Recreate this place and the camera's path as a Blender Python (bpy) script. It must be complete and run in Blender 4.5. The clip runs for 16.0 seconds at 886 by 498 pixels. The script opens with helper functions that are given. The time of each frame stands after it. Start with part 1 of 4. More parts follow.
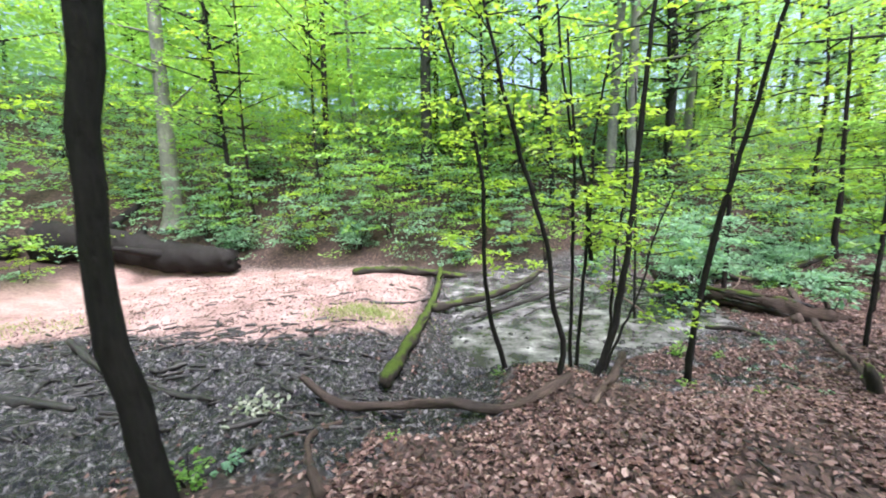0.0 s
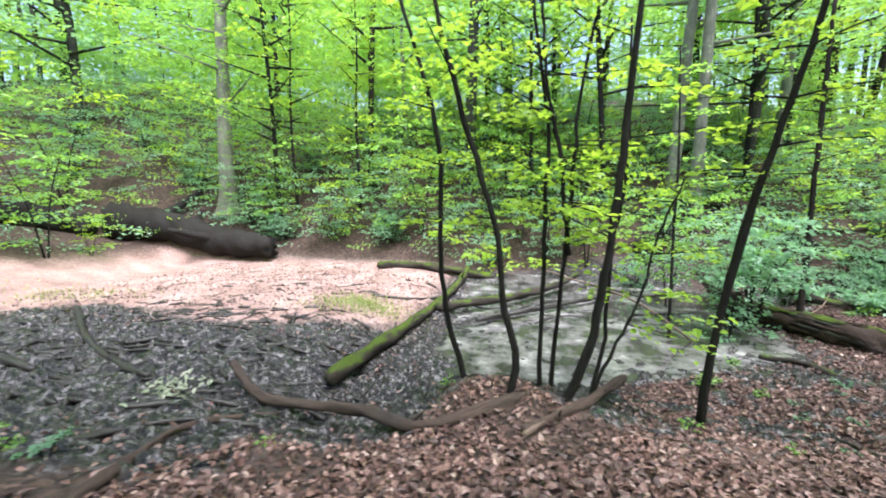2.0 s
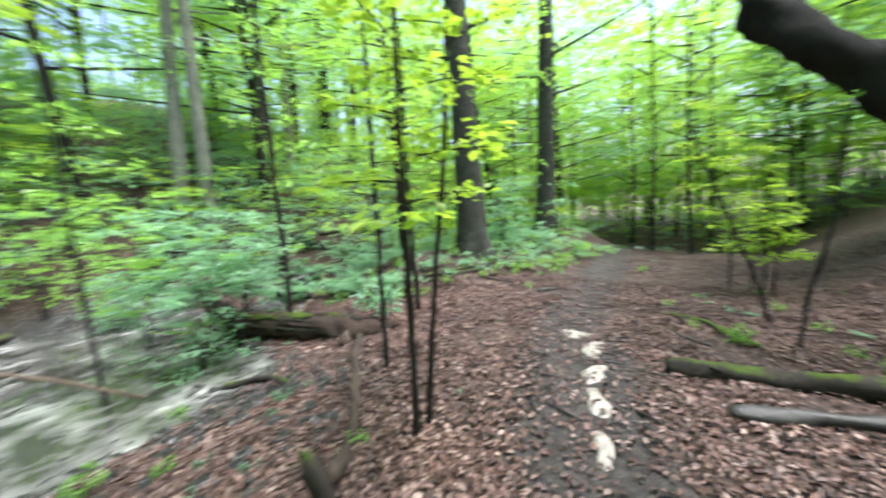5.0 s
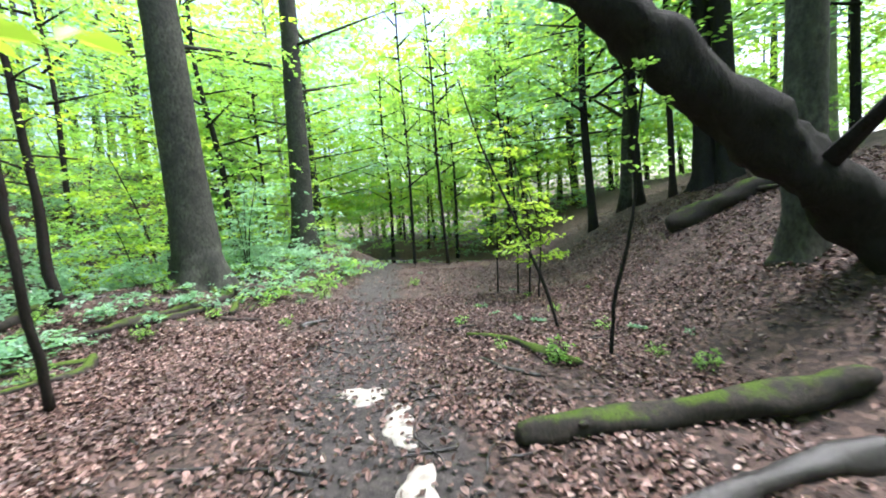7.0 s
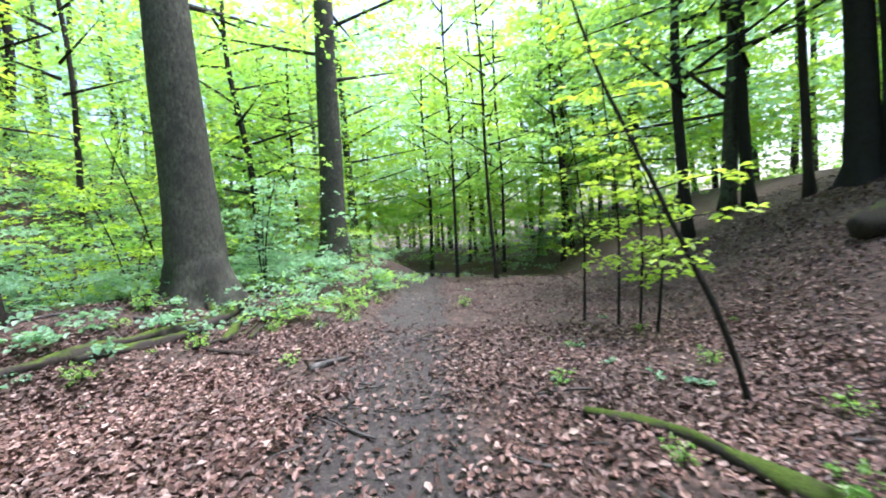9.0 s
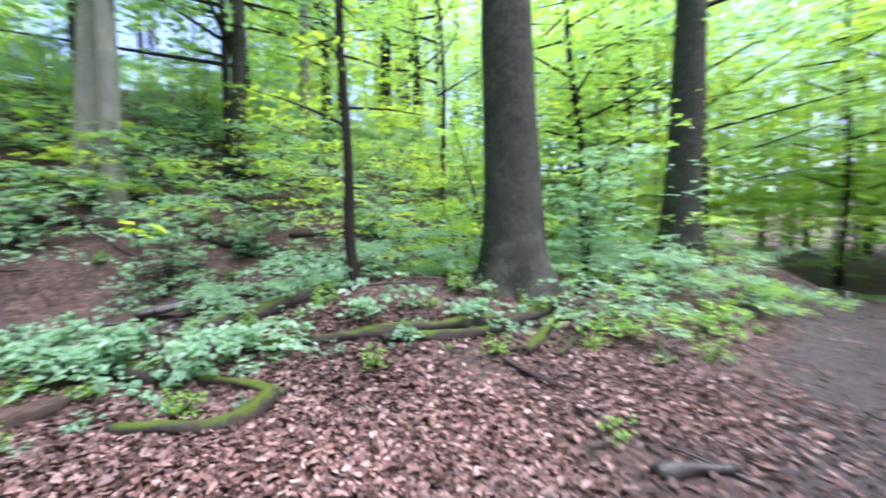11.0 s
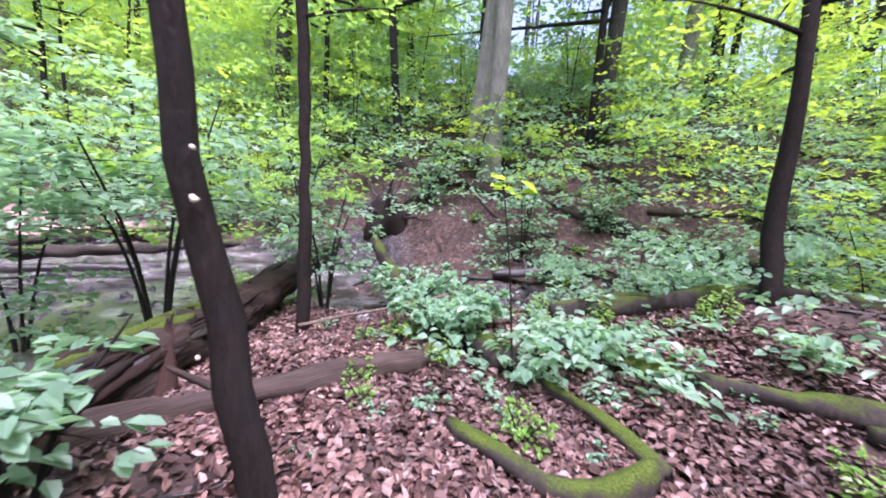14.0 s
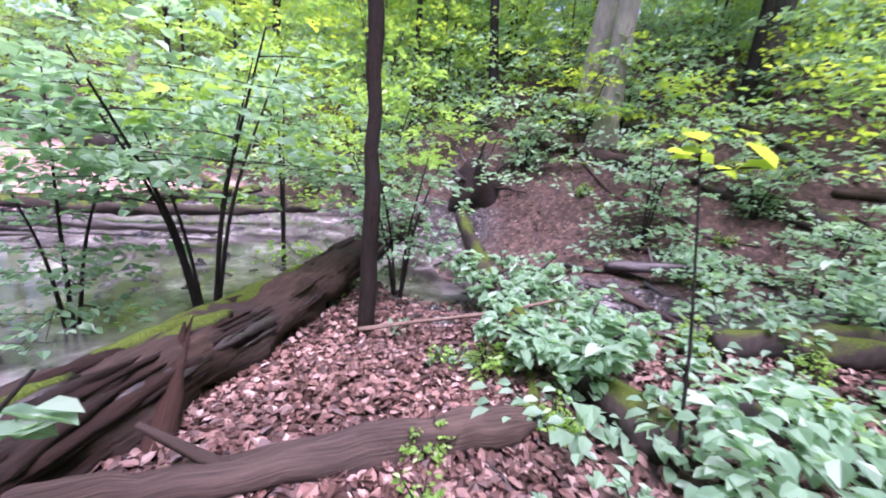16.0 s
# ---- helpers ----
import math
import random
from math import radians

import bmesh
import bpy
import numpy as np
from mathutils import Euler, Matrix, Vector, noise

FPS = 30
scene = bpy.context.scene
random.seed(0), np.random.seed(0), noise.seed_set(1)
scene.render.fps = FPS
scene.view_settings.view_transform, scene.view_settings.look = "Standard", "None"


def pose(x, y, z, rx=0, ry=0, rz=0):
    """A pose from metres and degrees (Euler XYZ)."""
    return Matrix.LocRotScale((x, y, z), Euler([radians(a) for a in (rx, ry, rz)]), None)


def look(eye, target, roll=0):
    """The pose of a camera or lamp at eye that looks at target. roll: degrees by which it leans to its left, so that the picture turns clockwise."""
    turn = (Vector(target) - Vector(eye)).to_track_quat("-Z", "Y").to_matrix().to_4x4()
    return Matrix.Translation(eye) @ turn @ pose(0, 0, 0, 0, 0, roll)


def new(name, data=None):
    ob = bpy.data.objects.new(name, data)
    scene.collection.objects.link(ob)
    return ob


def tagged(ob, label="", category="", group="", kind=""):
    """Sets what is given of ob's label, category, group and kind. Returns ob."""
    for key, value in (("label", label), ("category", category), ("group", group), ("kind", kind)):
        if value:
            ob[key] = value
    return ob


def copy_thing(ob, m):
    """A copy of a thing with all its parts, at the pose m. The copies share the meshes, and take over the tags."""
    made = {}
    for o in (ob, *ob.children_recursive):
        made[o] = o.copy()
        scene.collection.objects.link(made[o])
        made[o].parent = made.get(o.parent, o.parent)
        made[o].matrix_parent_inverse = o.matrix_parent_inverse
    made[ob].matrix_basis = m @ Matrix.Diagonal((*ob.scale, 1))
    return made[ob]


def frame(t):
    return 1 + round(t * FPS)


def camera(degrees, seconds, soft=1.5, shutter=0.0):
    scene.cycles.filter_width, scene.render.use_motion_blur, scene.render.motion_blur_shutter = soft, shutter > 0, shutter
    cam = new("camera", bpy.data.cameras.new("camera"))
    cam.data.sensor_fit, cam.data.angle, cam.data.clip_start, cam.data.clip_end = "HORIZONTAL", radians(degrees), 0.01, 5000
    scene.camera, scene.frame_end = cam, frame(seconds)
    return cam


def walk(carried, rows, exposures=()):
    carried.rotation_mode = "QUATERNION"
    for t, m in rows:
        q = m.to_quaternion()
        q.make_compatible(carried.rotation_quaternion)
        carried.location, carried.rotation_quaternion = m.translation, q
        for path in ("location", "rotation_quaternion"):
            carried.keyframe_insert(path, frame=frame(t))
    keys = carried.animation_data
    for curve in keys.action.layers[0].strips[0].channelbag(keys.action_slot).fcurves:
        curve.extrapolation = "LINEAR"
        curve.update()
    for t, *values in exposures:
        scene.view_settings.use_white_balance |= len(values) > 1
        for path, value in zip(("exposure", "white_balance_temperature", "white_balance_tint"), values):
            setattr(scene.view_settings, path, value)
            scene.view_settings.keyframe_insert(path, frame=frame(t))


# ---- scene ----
EXPOSURE = 1.6
cam = camera(98.0, 16.0, soft=1.9, shutter=0.5)
# seconds, x, y, z and the turn about x, y, z in degrees
ROWS = [
    (0, -0.004, -0.038, 1.609, 81.40, 2.59, 0.22),
    (0.5, 0.287, 0.096, 1.540, 81.25, 2.20, 3.72),
    (1, 0.609, 0.295, 1.468, 81.20, 1.45, 6.76),
    (1.5, 0.880, 0.461, 1.379, 81.97, 1.17, 10.37),
    (2, 1.229, 0.705, 1.283, 82.19, 0.83, 10.66),
    (2.5, 1.546, 0.919, 1.184, 82.59, 1.27, 11.53),
    (3, 1.934, 1.236, 1.104, 83.10, 1.51, 5.77),
    (3.5, 2.297, 1.379, 1.037, 82.81, 2.20, 0.93),
    (4, 2.767, 1.613, 0.974, 83.06, 2.54, -10.23),
    (4.5, 3.236, 1.820, 0.861, 82.92, 3.11, -25.73),
    (5, 3.720, 2.046, 0.774, 83.28, 4.09, -45.52),
    (5.2, 3.908, 2.138, 0.745, 83.29, 4.53, -53.17),
    (7.3, 5.814, 3.203, 0.426, 83.85, 4.27, -80.59),
    (7.5, 6.032, 3.275, 0.416, 84.57, 4.10, -79.68),
    (8, 6.587, 3.461, 0.387, 86.29, 3.63, -77.90),
    (8.2, 6.772, 3.534, 0.345, 86.55, 3.61, -77.63),
    (10.3, 8.362, 4.568, 0.118, 85.63, 3.87, -54.28),
    (10.5, 8.538, 4.698, 0.109, 86.10, 3.34, -47.92),
    (11, 8.855, 5.131, 0.114, 86.81, 1.55, -29.40),
    (11.5, 8.946, 5.452, 0.140, 87.52, -0.14, -13.52),
    (12, 8.983, 5.686, 0.127, 87.23, -1.98, 3.50),
    (12.5, 9.022, 5.824, 0.124, 86.42, -3.51, 15.34),
    (13, 8.900, 5.950, 0.107, 85.84, -4.28, 20.23),
    (13.5, 8.764, 6.069, 0.092, 83.74, -3.49, 18.36),
    (14, 8.645, 6.321, 0.057, 82.64, -3.29, 17.71),
    (14.5, 8.543, 6.524, 0.082, 82.00, -4.07, 19.04),
    (15, 8.366, 6.783, 0.071, 80.59, -5.03, 22.11),
    (15.5, 8.269, 6.946, 0.072, 79.06, -5.16, 26.49),
    (16, 8.198, 7.142, 0.069, 76.76, -4.67, 30.53),
]
walk(cam, [(t, pose(*row)) for t, *row in ROWS], [(0.0, EXPOSURE, 5950, 22), (4.5, EXPOSURE + 0.1, 6050, 13), (8.0, EXPOSURE + 0.4, 5850, 19), (11.5, EXPOSURE + 0.2, 5700, 34), (16.0, EXPOSURE + 0.25, 5850, 58)])

# ---- sky and light ----
world = bpy.data.worlds.new("sky")
scene.world = world
world.use_nodes = True
wn = world.node_tree
sky = wn.nodes.new("ShaderNodeTexSky")
sky.sky_type = "NISHITA"
sky.sun_disc = False
sky.sun_elevation, sky.sun_rotation = radians(69), radians(142)
sky.dust_density = 4.0
sky.air_density = 1.0
wn.links.new(sky.outputs["Color"], wn.nodes["Background"].inputs["Color"])
wn.nodes["Background"].inputs["Strength"].default_value = 0.15
lamp = bpy.data.lights.new("sun", "SUN")
lamp.energy, lamp.angle, lamp.color = 3.4, radians(35), (1.0, 0.97, 0.92)
sun = new("sun", lamp)
sun.matrix_world = look((18, -5, 44), (8, 8, 0))


# ---- materials ----
def nodes_of(name):
    m = bpy.data.materials.new(name)
    m.use_nodes = True
    t = m.node_tree
    return m, t, t.nodes["Principled BSDF"]


def noise_node(t, scale, detail=6, rough=0.6, vector=None, kind="ShaderNodeTexNoise"):
    n = t.nodes.new(kind)
    n.inputs["Scale"].default_value = scale
    if kind == "ShaderNodeTexNoise":
        n.inputs["Detail"].default_value, n.inputs["Roughness"].default_value = detail, rough
    if vector is not None:
        t.links.new(vector, n.inputs["Vector"])
    return n


def ramp(t, fac, stops):
    r = t.nodes.new("ShaderNodeValToRGB")
    els = r.color_ramp.elements
    while len(els) < len(stops):
        els.new(0.5)
    for e, (p, c) in zip(els, stops):
        e.position, e.color = p, (*c, 1)
    t.links.new(fac, r.inputs["Fac"])
    return r.outputs["Color"]


def mix(t, fac, a, b):
    m = t.nodes.new("ShaderNodeMix")
    m.data_type = "RGBA"
    for k, v in ((0, fac), (6, a), (7, b)):
        if isinstance(v, (int, float)):
            m.inputs[k].default_value = v
        elif isinstance(v, tuple):
            m.inputs[k].default_value = (*v, 1)
        else:
            t.links.new(v, m.inputs[k])
    return m.outputs[2]


def math_node(t, op, a, b=0.0, clamp=False):
    m = t.nodes.new("ShaderNodeMath")
    m.operation, m.use_clamp = op, clamp
    for k, v in enumerate((a, b)):
        if isinstance(v, (int, float)):
            m.inputs[k].default_value = v
        else:
            t.links.new(v, m.inputs[k])
    return m.outputs[0]


def bump(t, p, heightmap, strength, distance=0.02):
    b = t.nodes.new("ShaderNodeBump")
    b.inputs["Strength"].default_value, b.inputs["Distance"].default_value = strength, distance
    t.links.new(heightmap, b.inputs["Height"])
    t.links.new(b.outputs["Normal"], p.inputs["Normal"])


def world_place(t):
    return t.nodes.new("ShaderNodeNewGeometry").outputs["Position"]


def bark(name, dark, light, moss=0.0, stretch=0.25, scale=14, relief=0.5, rough=0.85, grain=False):
    """Bark, streaked along the trunk; moss: how much of the upper sides it covers."""
    m, t, p = nodes_of(name)
    tc = t.nodes.new("ShaderNodeTexCoord").outputs["Object"]
    mp = t.nodes.new("ShaderNodeMapping")
    mp.inputs["Scale"].default_value = (1, 1, stretch)
    if grain:
        # streaks that follow a fallen log's length
        at = t.nodes.new("ShaderNodeAttribute")
        at.attribute_name = "grain"
        t.links.new(at.outputs["Vector"], mp.inputs["Vector"])
    else:
        t.links.new(tc, mp.inputs["Vector"])
    fine = noise_node(t, scale * 3, 8, 0.7, mp.outputs["Vector"])
    broad = noise_node(t, scale * 0.35, 4, 0.6, tc)
    col = ramp(t, fine.outputs["Fac"], [(0.3, dark), (0.7, light)])
    col = mix(t, math_node(t, "MULTIPLY", math_node(t, "SUBTRACT", broad.outputs["Fac"], 0.28), 2.0, True), col, tuple(0.6 * a + 0.02 for a in dark))
    geo = t.nodes.new("ShaderNodeNewGeometry")
    sep = t.nodes.new("ShaderNodeSeparateXYZ")
    t.links.new(geo.outputs["Normal"], sep.inputs["Vector"])
    patch = noise_node(t, 3.2, 5, 0.65, geo.outputs["Position"])
    if moss > 0:
        up = math_node(t, "MULTIPLY", math_node(t, "ADD", sep.outputs["Z"], moss - 0.75), 2.2)
        f = math_node(t, "MULTIPLY", math_node(t, "ADD", up, math_node(t, "MULTIPLY", math_node(t, "SUBTRACT", patch.outputs["Fac"], 0.5), 7.0)), 1.0, True)
        tuft = noise_node(t, 130, 5, 0.7, geo.outputs["Position"])
        green = ramp(t, tuft.outputs["Fac"], [(0.3, (0.008, 0.016, 0.003)), (0.52, (0.045, 0.075, 0.01)), (0.75, (0.13, 0.16, 0.03))])
        col = mix(t, f, col, green)
    t.links.new(col, p.inputs["Base Color"])
    p.inputs["Roughness"].default_value = rough
    p.inputs["Specular IOR Level"].default_value = 0.5 if rough < 0.6 else 0.14
    bump(t, p, math_node(t, "ADD", fine.outputs["Fac"], math_node(t, "MULTIPLY", patch.outputs["Fac"], 1.5)), relief, 0.02)
    return m


def foliage(name, low, high, through_colour, gloss=0.35):
    m, t, p = nodes_of(name)
    geo = t.nodes.new("ShaderNodeNewGeometry")
    info = t.nodes.new("ShaderNodeObjectInfo")
    v = math_node(t, "ADD", math_node(t, "MULTIPLY", geo.outputs["Random Per Island"], 0.7), math_node(t, "MULTIPLY", info.outputs["Random"], 0.3))
    col = ramp(t, v, [(0.05, low), (0.95, high)])
    t.links.new(col, p.inputs["Base Color"])
    p.inputs["Roughness"].default_value = gloss
    p.inputs["Specular IOR Level"].default_value = 0.6
    tr = t.nodes.new("ShaderNodeBsdfTranslucent")
    t.links.new(mix(t, v, tuple(0.75 * a for a in through_colour), through_colour), tr.inputs["Color"])
    ms = t.nodes.new("ShaderNodeMixShader")
    ms.inputs["Fac"].default_value = 0.5
    t.links.new(p.outputs["BSDF"], ms.inputs[1])
    t.links.new(tr.outputs["BSDF"], ms.inputs[2])
    t.links.new(ms.outputs["Shader"], t.nodes["Material Output"].inputs["Surface"])
    return m


BARK_DARK = bark("dark_sapling_bark", (0.004, 0.0035, 0.003), (0.028, 0.025, 0.021), relief=0.9, scale=18)
BARK_BROWN = bark("brown_sapling_bark", (0.007, 0.005, 0.004), (0.04, 0.028, 0.022), relief=1.0, scale=22)
BARK_GREY = bark("grey_beech_bark", (0.012, 0.013, 0.01), (0.115, 0.12, 0.095), moss=0.16, scale=8, stretch=0.5, relief=0.6)
BARK_PALE = bark("pale_beech_bark", (0.16, 0.17, 0.14), (0.36, 0.36, 0.3), scale=6, relief=0.25)
MOSSY = bark("mossy_bark", (0.01, 0.008, 0.007), (0.06, 0.048, 0.038), moss=0.1)
MOSS_MORE = bark("thick_moss_on_bark", (0.012, 0.01, 0.008), (0.055, 0.043, 0.032), moss=0.3)
ROTTEN = bark("rotten_wood", (0.006, 0.005, 0.004), (0.095, 0.06, 0.044), moss=-0.05, stretch=0.6, scale=2.2, relief=1.0, grain=True)
BARE = bark("bare_grey_wood", (0.008, 0.006, 0.005), (0.17, 0.12, 0.096), moss=-0.1, stretch=0.6, scale=2.0, relief=0.7, grain=True)
RED_WOOD = bark("reddish_decayed_wood", (0.008, 0.004, 0.003), (0.1, 0.05, 0.034), stretch=0.6, scale=3.0, relief=1.0, grain=True)
MOSS = bark("moss_cushion", (0.006, 0.008, 0.003), (0.03, 0.034, 0.012), moss=0.55)
WET_WOOD = bark("wet_black_wood", (0.006, 0.005, 0.005), (0.04, 0.033, 0.03), scale=10, rough=0.45)
STICK = bark("dead_stick", (0.09, 0.065, 0.05), (0.24, 0.18, 0.14), scale=20, relief=0.3)
# the bluish green has the sky's reflection on low leaves mixed into it
LEAF_SKYLIT = foliage("skylit_green_leaf", (0.11, 0.23, 0.15), (0.23, 0.39, 0.27), (0.34, 0.64, 0.29), 0.42)
LEAF_MID = foliage("green_leaf", (0.1, 0.23, 0.045), (0.2, 0.38, 0.085), (0.42, 0.76, 0.11), 0.36)
# maple lime, brightened in colour as leaves with light behind them
LEAF_LIME = foliage("backlit_lime_leaf", (0.13, 0.26, 0.02), (0.24, 0.4, 0.035), (0.6, 0.88, 0.07), 0.4)


def litter_material():
    m, t, p = nodes_of("fallen_beech_leaf")
    geo = t.nodes.new("ShaderNodeNewGeometry")
    col = ramp(t, geo.outputs["Random Per Island"], [(0.0, (0.018, 0.01, 0.008)), (0.3, (0.06, 0.031, 0.025)), (0.6, (0.16, 0.088, 0.072)), (0.86, (0.33, 0.205, 0.172)), (1.0, (0.52, 0.4, 0.35))])
    blot = noise_node(t, 35, 3, 0.6, geo.outputs["Position"])
    col = mix(t, math_node(t, "MULTIPLY", blot.outputs["Fac"], 0.75), col, (0.07, 0.042, 0.034))
    damp = noise_node(t, 0.9, 4, 0.6, geo.outputs["Position"])
    col = mix(t, math_node(t, "MULTIPLY", math_node(t, "SUBTRACT", damp.outputs["Fac"], 0.42), 4.0, True), col, mix(t, 0.65, col, (0.05, 0.034, 0.03)))
    t.links.new(col, p.inputs["Base Color"])
    p.inputs["Roughness"].default_value = 0.5
    p.inputs["Specular IOR Level"].default_value = 0.3
    return m


LITTER = litter_material()


def ground_material():
    m, t, p = nodes_of("forest_floor")
    pos = world_place(t)
    a = noise_node(t, 1.1, 5, 0.6, pos)
    b = noise_node(t, 16, 8, 0.7, pos)
    c = noise_node(t, 70, 5, 0.7, pos)
    vor = noise_node(t, 22, vector=pos, kind="ShaderNodeTexVoronoi")
    # brown litter ground, darkened to put the shade between leaves into its colour
    leafy = ramp(t, vor.outputs["Color"], [(0.1, (0.014, 0.008, 0.006)), (0.45, (0.045, 0.026, 0.02)), (0.75, (0.11, 0.066, 0.05)), (1.0, (0.24, 0.155, 0.125))])
    leafy = mix(t, math_node(t, "MULTIPLY", b.outputs["Fac"], 0.75), leafy, (0.03, 0.019, 0.015))
    soil = ramp(t, b.outputs["Fac"], [(0.34, (0.01, 0.008, 0.008)), (0.56, (0.04, 0.033, 0.03)), (0.75, (0.14, 0.12, 0.11))])
    # dark mud; its pale stops are wet sky glints painted into the colour
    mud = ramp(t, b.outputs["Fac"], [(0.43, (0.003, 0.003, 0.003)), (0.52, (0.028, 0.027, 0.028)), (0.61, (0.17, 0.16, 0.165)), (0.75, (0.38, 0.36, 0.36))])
    sand = ramp(t, math_node(t, "ADD", math_node(t, "MULTIPLY", b.outputs["Fac"], 0.5), math_node(t, "MULTIPLY", a.outputs["Fac"], 0.5)), [(0.36, (0.13, 0.08, 0.065)), (0.5, (0.29, 0.195, 0.17)), (0.66, (0.42, 0.305, 0.28))])

    def zone(name):
        at = t.nodes.new("ShaderNodeAttribute")
        at.attribute_name = name
        f = math_node(t, "ADD", at.outputs["Fac"], math_node(t, "MULTIPLY", math_node(t, "SUBTRACT", b.outputs["Fac"], 0.5), 0.9))
        return math_node(t, "MULTIPLY", math_node(t, "SUBTRACT", f, 0.3), 2.5, True)

    z_mud, z_sand, z_trail = zone("mud"), zone("sand"), zone("trail")
    col = mix(t, z_trail, leafy, soil)
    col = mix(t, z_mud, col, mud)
    col = mix(t, z_sand, col, sand)
    t.links.new(col, p.inputs["Base Color"])
    wet = math_node(t, "MULTIPLY", z_mud, math_node(t, "SUBTRACT", 1.0, z_sand))
    rg = math_node(t, "SUBTRACT", 0.85, math_node(t, "MULTIPLY", wet, math_node(t, "ADD", 0.35, math_node(t, "MULTIPLY", b.outputs["Fac"], 0.5))))
    t.links.new(rg, p.inputs["Roughness"])
    bump(t, p, math_node(t, "ADD", b.outputs["Fac"], math_node(t, "MULTIPLY", c.outputs["Fac"], 0.4)), 0.9, 0.04)
    return m


GROUND = ground_material()


def water_material():
    m, t, p = nodes_of("still_pond_water")
    pos = world_place(t)
    # pale streaks of reflected sky, painted into the water's base colour
    sky_streaks = noise_node(t, 1.6, 6, 0.65, pos)
    col = ramp(t, sky_streaks.outputs["Fac"], [(0.42, (0.03, 0.03, 0.028)), (0.58, (0.15, 0.15, 0.145)), (0.74, (0.45, 0.45, 0.44))])
    t.links.new(col, p.inputs["Base Color"])
    p.inputs["Roughness"].default_value = 0.07
    p.inputs["IOR"].default_value = 1.45
    w = noise_node(t, 5, 3, 0.5, pos)
    bump(t, p, w.outputs["Fac"], 0.06, 0.02)
    return m


WATER_MAT = water_material()


def puddle_material():
    m, t, p = nodes_of("puddle_painted_reflection")
    b = noise_node(t, 12, 6, 0.6, world_place(t))
    # pale grey stands for sky mirrored in trickling water, put into the colour
    t.links.new(ramp(t, b.outputs["Fac"], [(0.3, (0.14, 0.12, 0.1)), (0.6, (0.36, 0.33, 0.3))]), p.inputs["Base Color"])
    p.inputs["Roughness"].default_value = 0.35
    bump(t, p, b.outputs["Fac"], 0.4)
    return m


PUDDLE = puddle_material()


def plain(name, colour, rough=0.6):
    m, t, p = nodes_of(name)
    b = noise_node(t, 20, 5, 0.6, world_place(t))
    t.links.new(ramp(t, b.outputs["Fac"], [(0.3, tuple(0.7 * c for c in colour)), (0.7, colour)]), p.inputs["Base Color"])
    p.inputs["Roughness"].default_value = rough
    return m


FUNGUS = plain("pale_bracket_fungus", (0.75, 0.68, 0.6), 0.6)
PALE_LEAF = foliage("bleached_leaf", (0.3, 0.36, 0.26), (0.6, 0.62, 0.5), (0.4, 0.45, 0.3), 0.4)
GRASS = foliage("pale_grass", (0.2, 0.26, 0.08), (0.34, 0.4, 0.16), (0.35, 0.45, 0.1), 0.5)

# ---- the lie of the land ----
WATER = -1.235


def smooth(a, b, v):
    s = np.clip((np.asarray(v, float) - a) / (b - a), 0, 1)
    return s * s * (3 - 2 * s)


def trail_y(x):
    return np.interp(x, [-30, 0, 3.7, 6.6, 8.4, 11, 25, 60], [-12, 0, 2, 3.4, 4.5, 5.4, 9.6, 20])


def trail_z(x):
    z = 0
    for k in (-0.9, -0.45, 0, 0.45, 0.9):
        z = z + np.interp(np.asarray(x) + k, [-30, 0, 1.5, 3.5, 6, 9, 14, 25, 60], [0.6, 0.22, 0.0, -0.55, -0.88, -1.1, -1.4, -2.15, -2.6]) / 5
    return z


def lie(x, y):
    """The height of the ground without its fine roughness."""
    x, y = np.asarray(x, float), np.asarray(y, float)
    d = y - trail_y(x)
    path = trail_z(x)
    # the pond's basin with the sandy flat on its west side
    flat = -1.3 + 0.6 * smooth(0.6, -2.2, x) - 0.25 * smooth(5.5, 12, y) * smooth(0.6, -2.2, x)
    basin = smooth(0.5, 5.4, d) * smooth(8.2, 5.2, x)
    z = path + (flat - path) * basin
    # a lip of the bank under the hazel clump, a dip beside it
    z = z + 0.42 * np.exp(-((x - 0.9) ** 2 + (y - 4.5) ** 2) / 0.9) - 0.16 * np.exp(-((x - 3.5) ** 2 + (y - 4.6) ** 2) / 1.4)
    # the bed of the brook that leaves the pond
    z = z - 0.22 * smooth(1.3, 0.3, np.abs(y - 11.1 - 0.25 * (x - 8))) * smooth(5.5, 7, x) * smooth(16, 12, x)
    # low ridge that carries the two beeches
    z = z + (0.6 + 0.5 * smooth(14, 19, x)) * np.exp(-(np.maximum(0, np.maximum(10.8 - x, x - 20)) ** 2 + (y - 10.1) ** 2) / 2.6)
    # north hillside
    foot = np.interp(x, [-30, -6, 0, 5, 9, 12, 20, 60], [9, 13.0, 13.2, 12.0, 12.3, 12.6, 14.5, 30])
    n = np.maximum(y - foot, 0)
    n = np.where(n < 0.8, n * n / 1.6, n - 0.4)
    z = z + 11 * (1 - np.exp(-n / 14)) + 0.05 * n
    # west bank beyond the sand
    w = np.maximum(-9.5 - x - 0.2 * (y - 8), 0)
    z = z + 3.5 * (1 - np.exp(-w / 9))
    # south bank
    s = np.maximum(1.6 + 0.14 * (x - 8) - y, 0) * smooth(5.5, 9, x)
    z = z + 4.2 * (1 - np.exp(-s * s / (s + 0.8) / 6.0))
    s2 = np.maximum(-2.5 - y, 0) * smooth(9, 5, x)
    z = z + 2.0 * (1 - np.exp(-s2 / 12))
    # the trail is trodden in, the eastern brook lies across its end
    z = z - 0.06 * np.exp(-(d / 0.45) ** 2) * smooth(-4, 1, x)
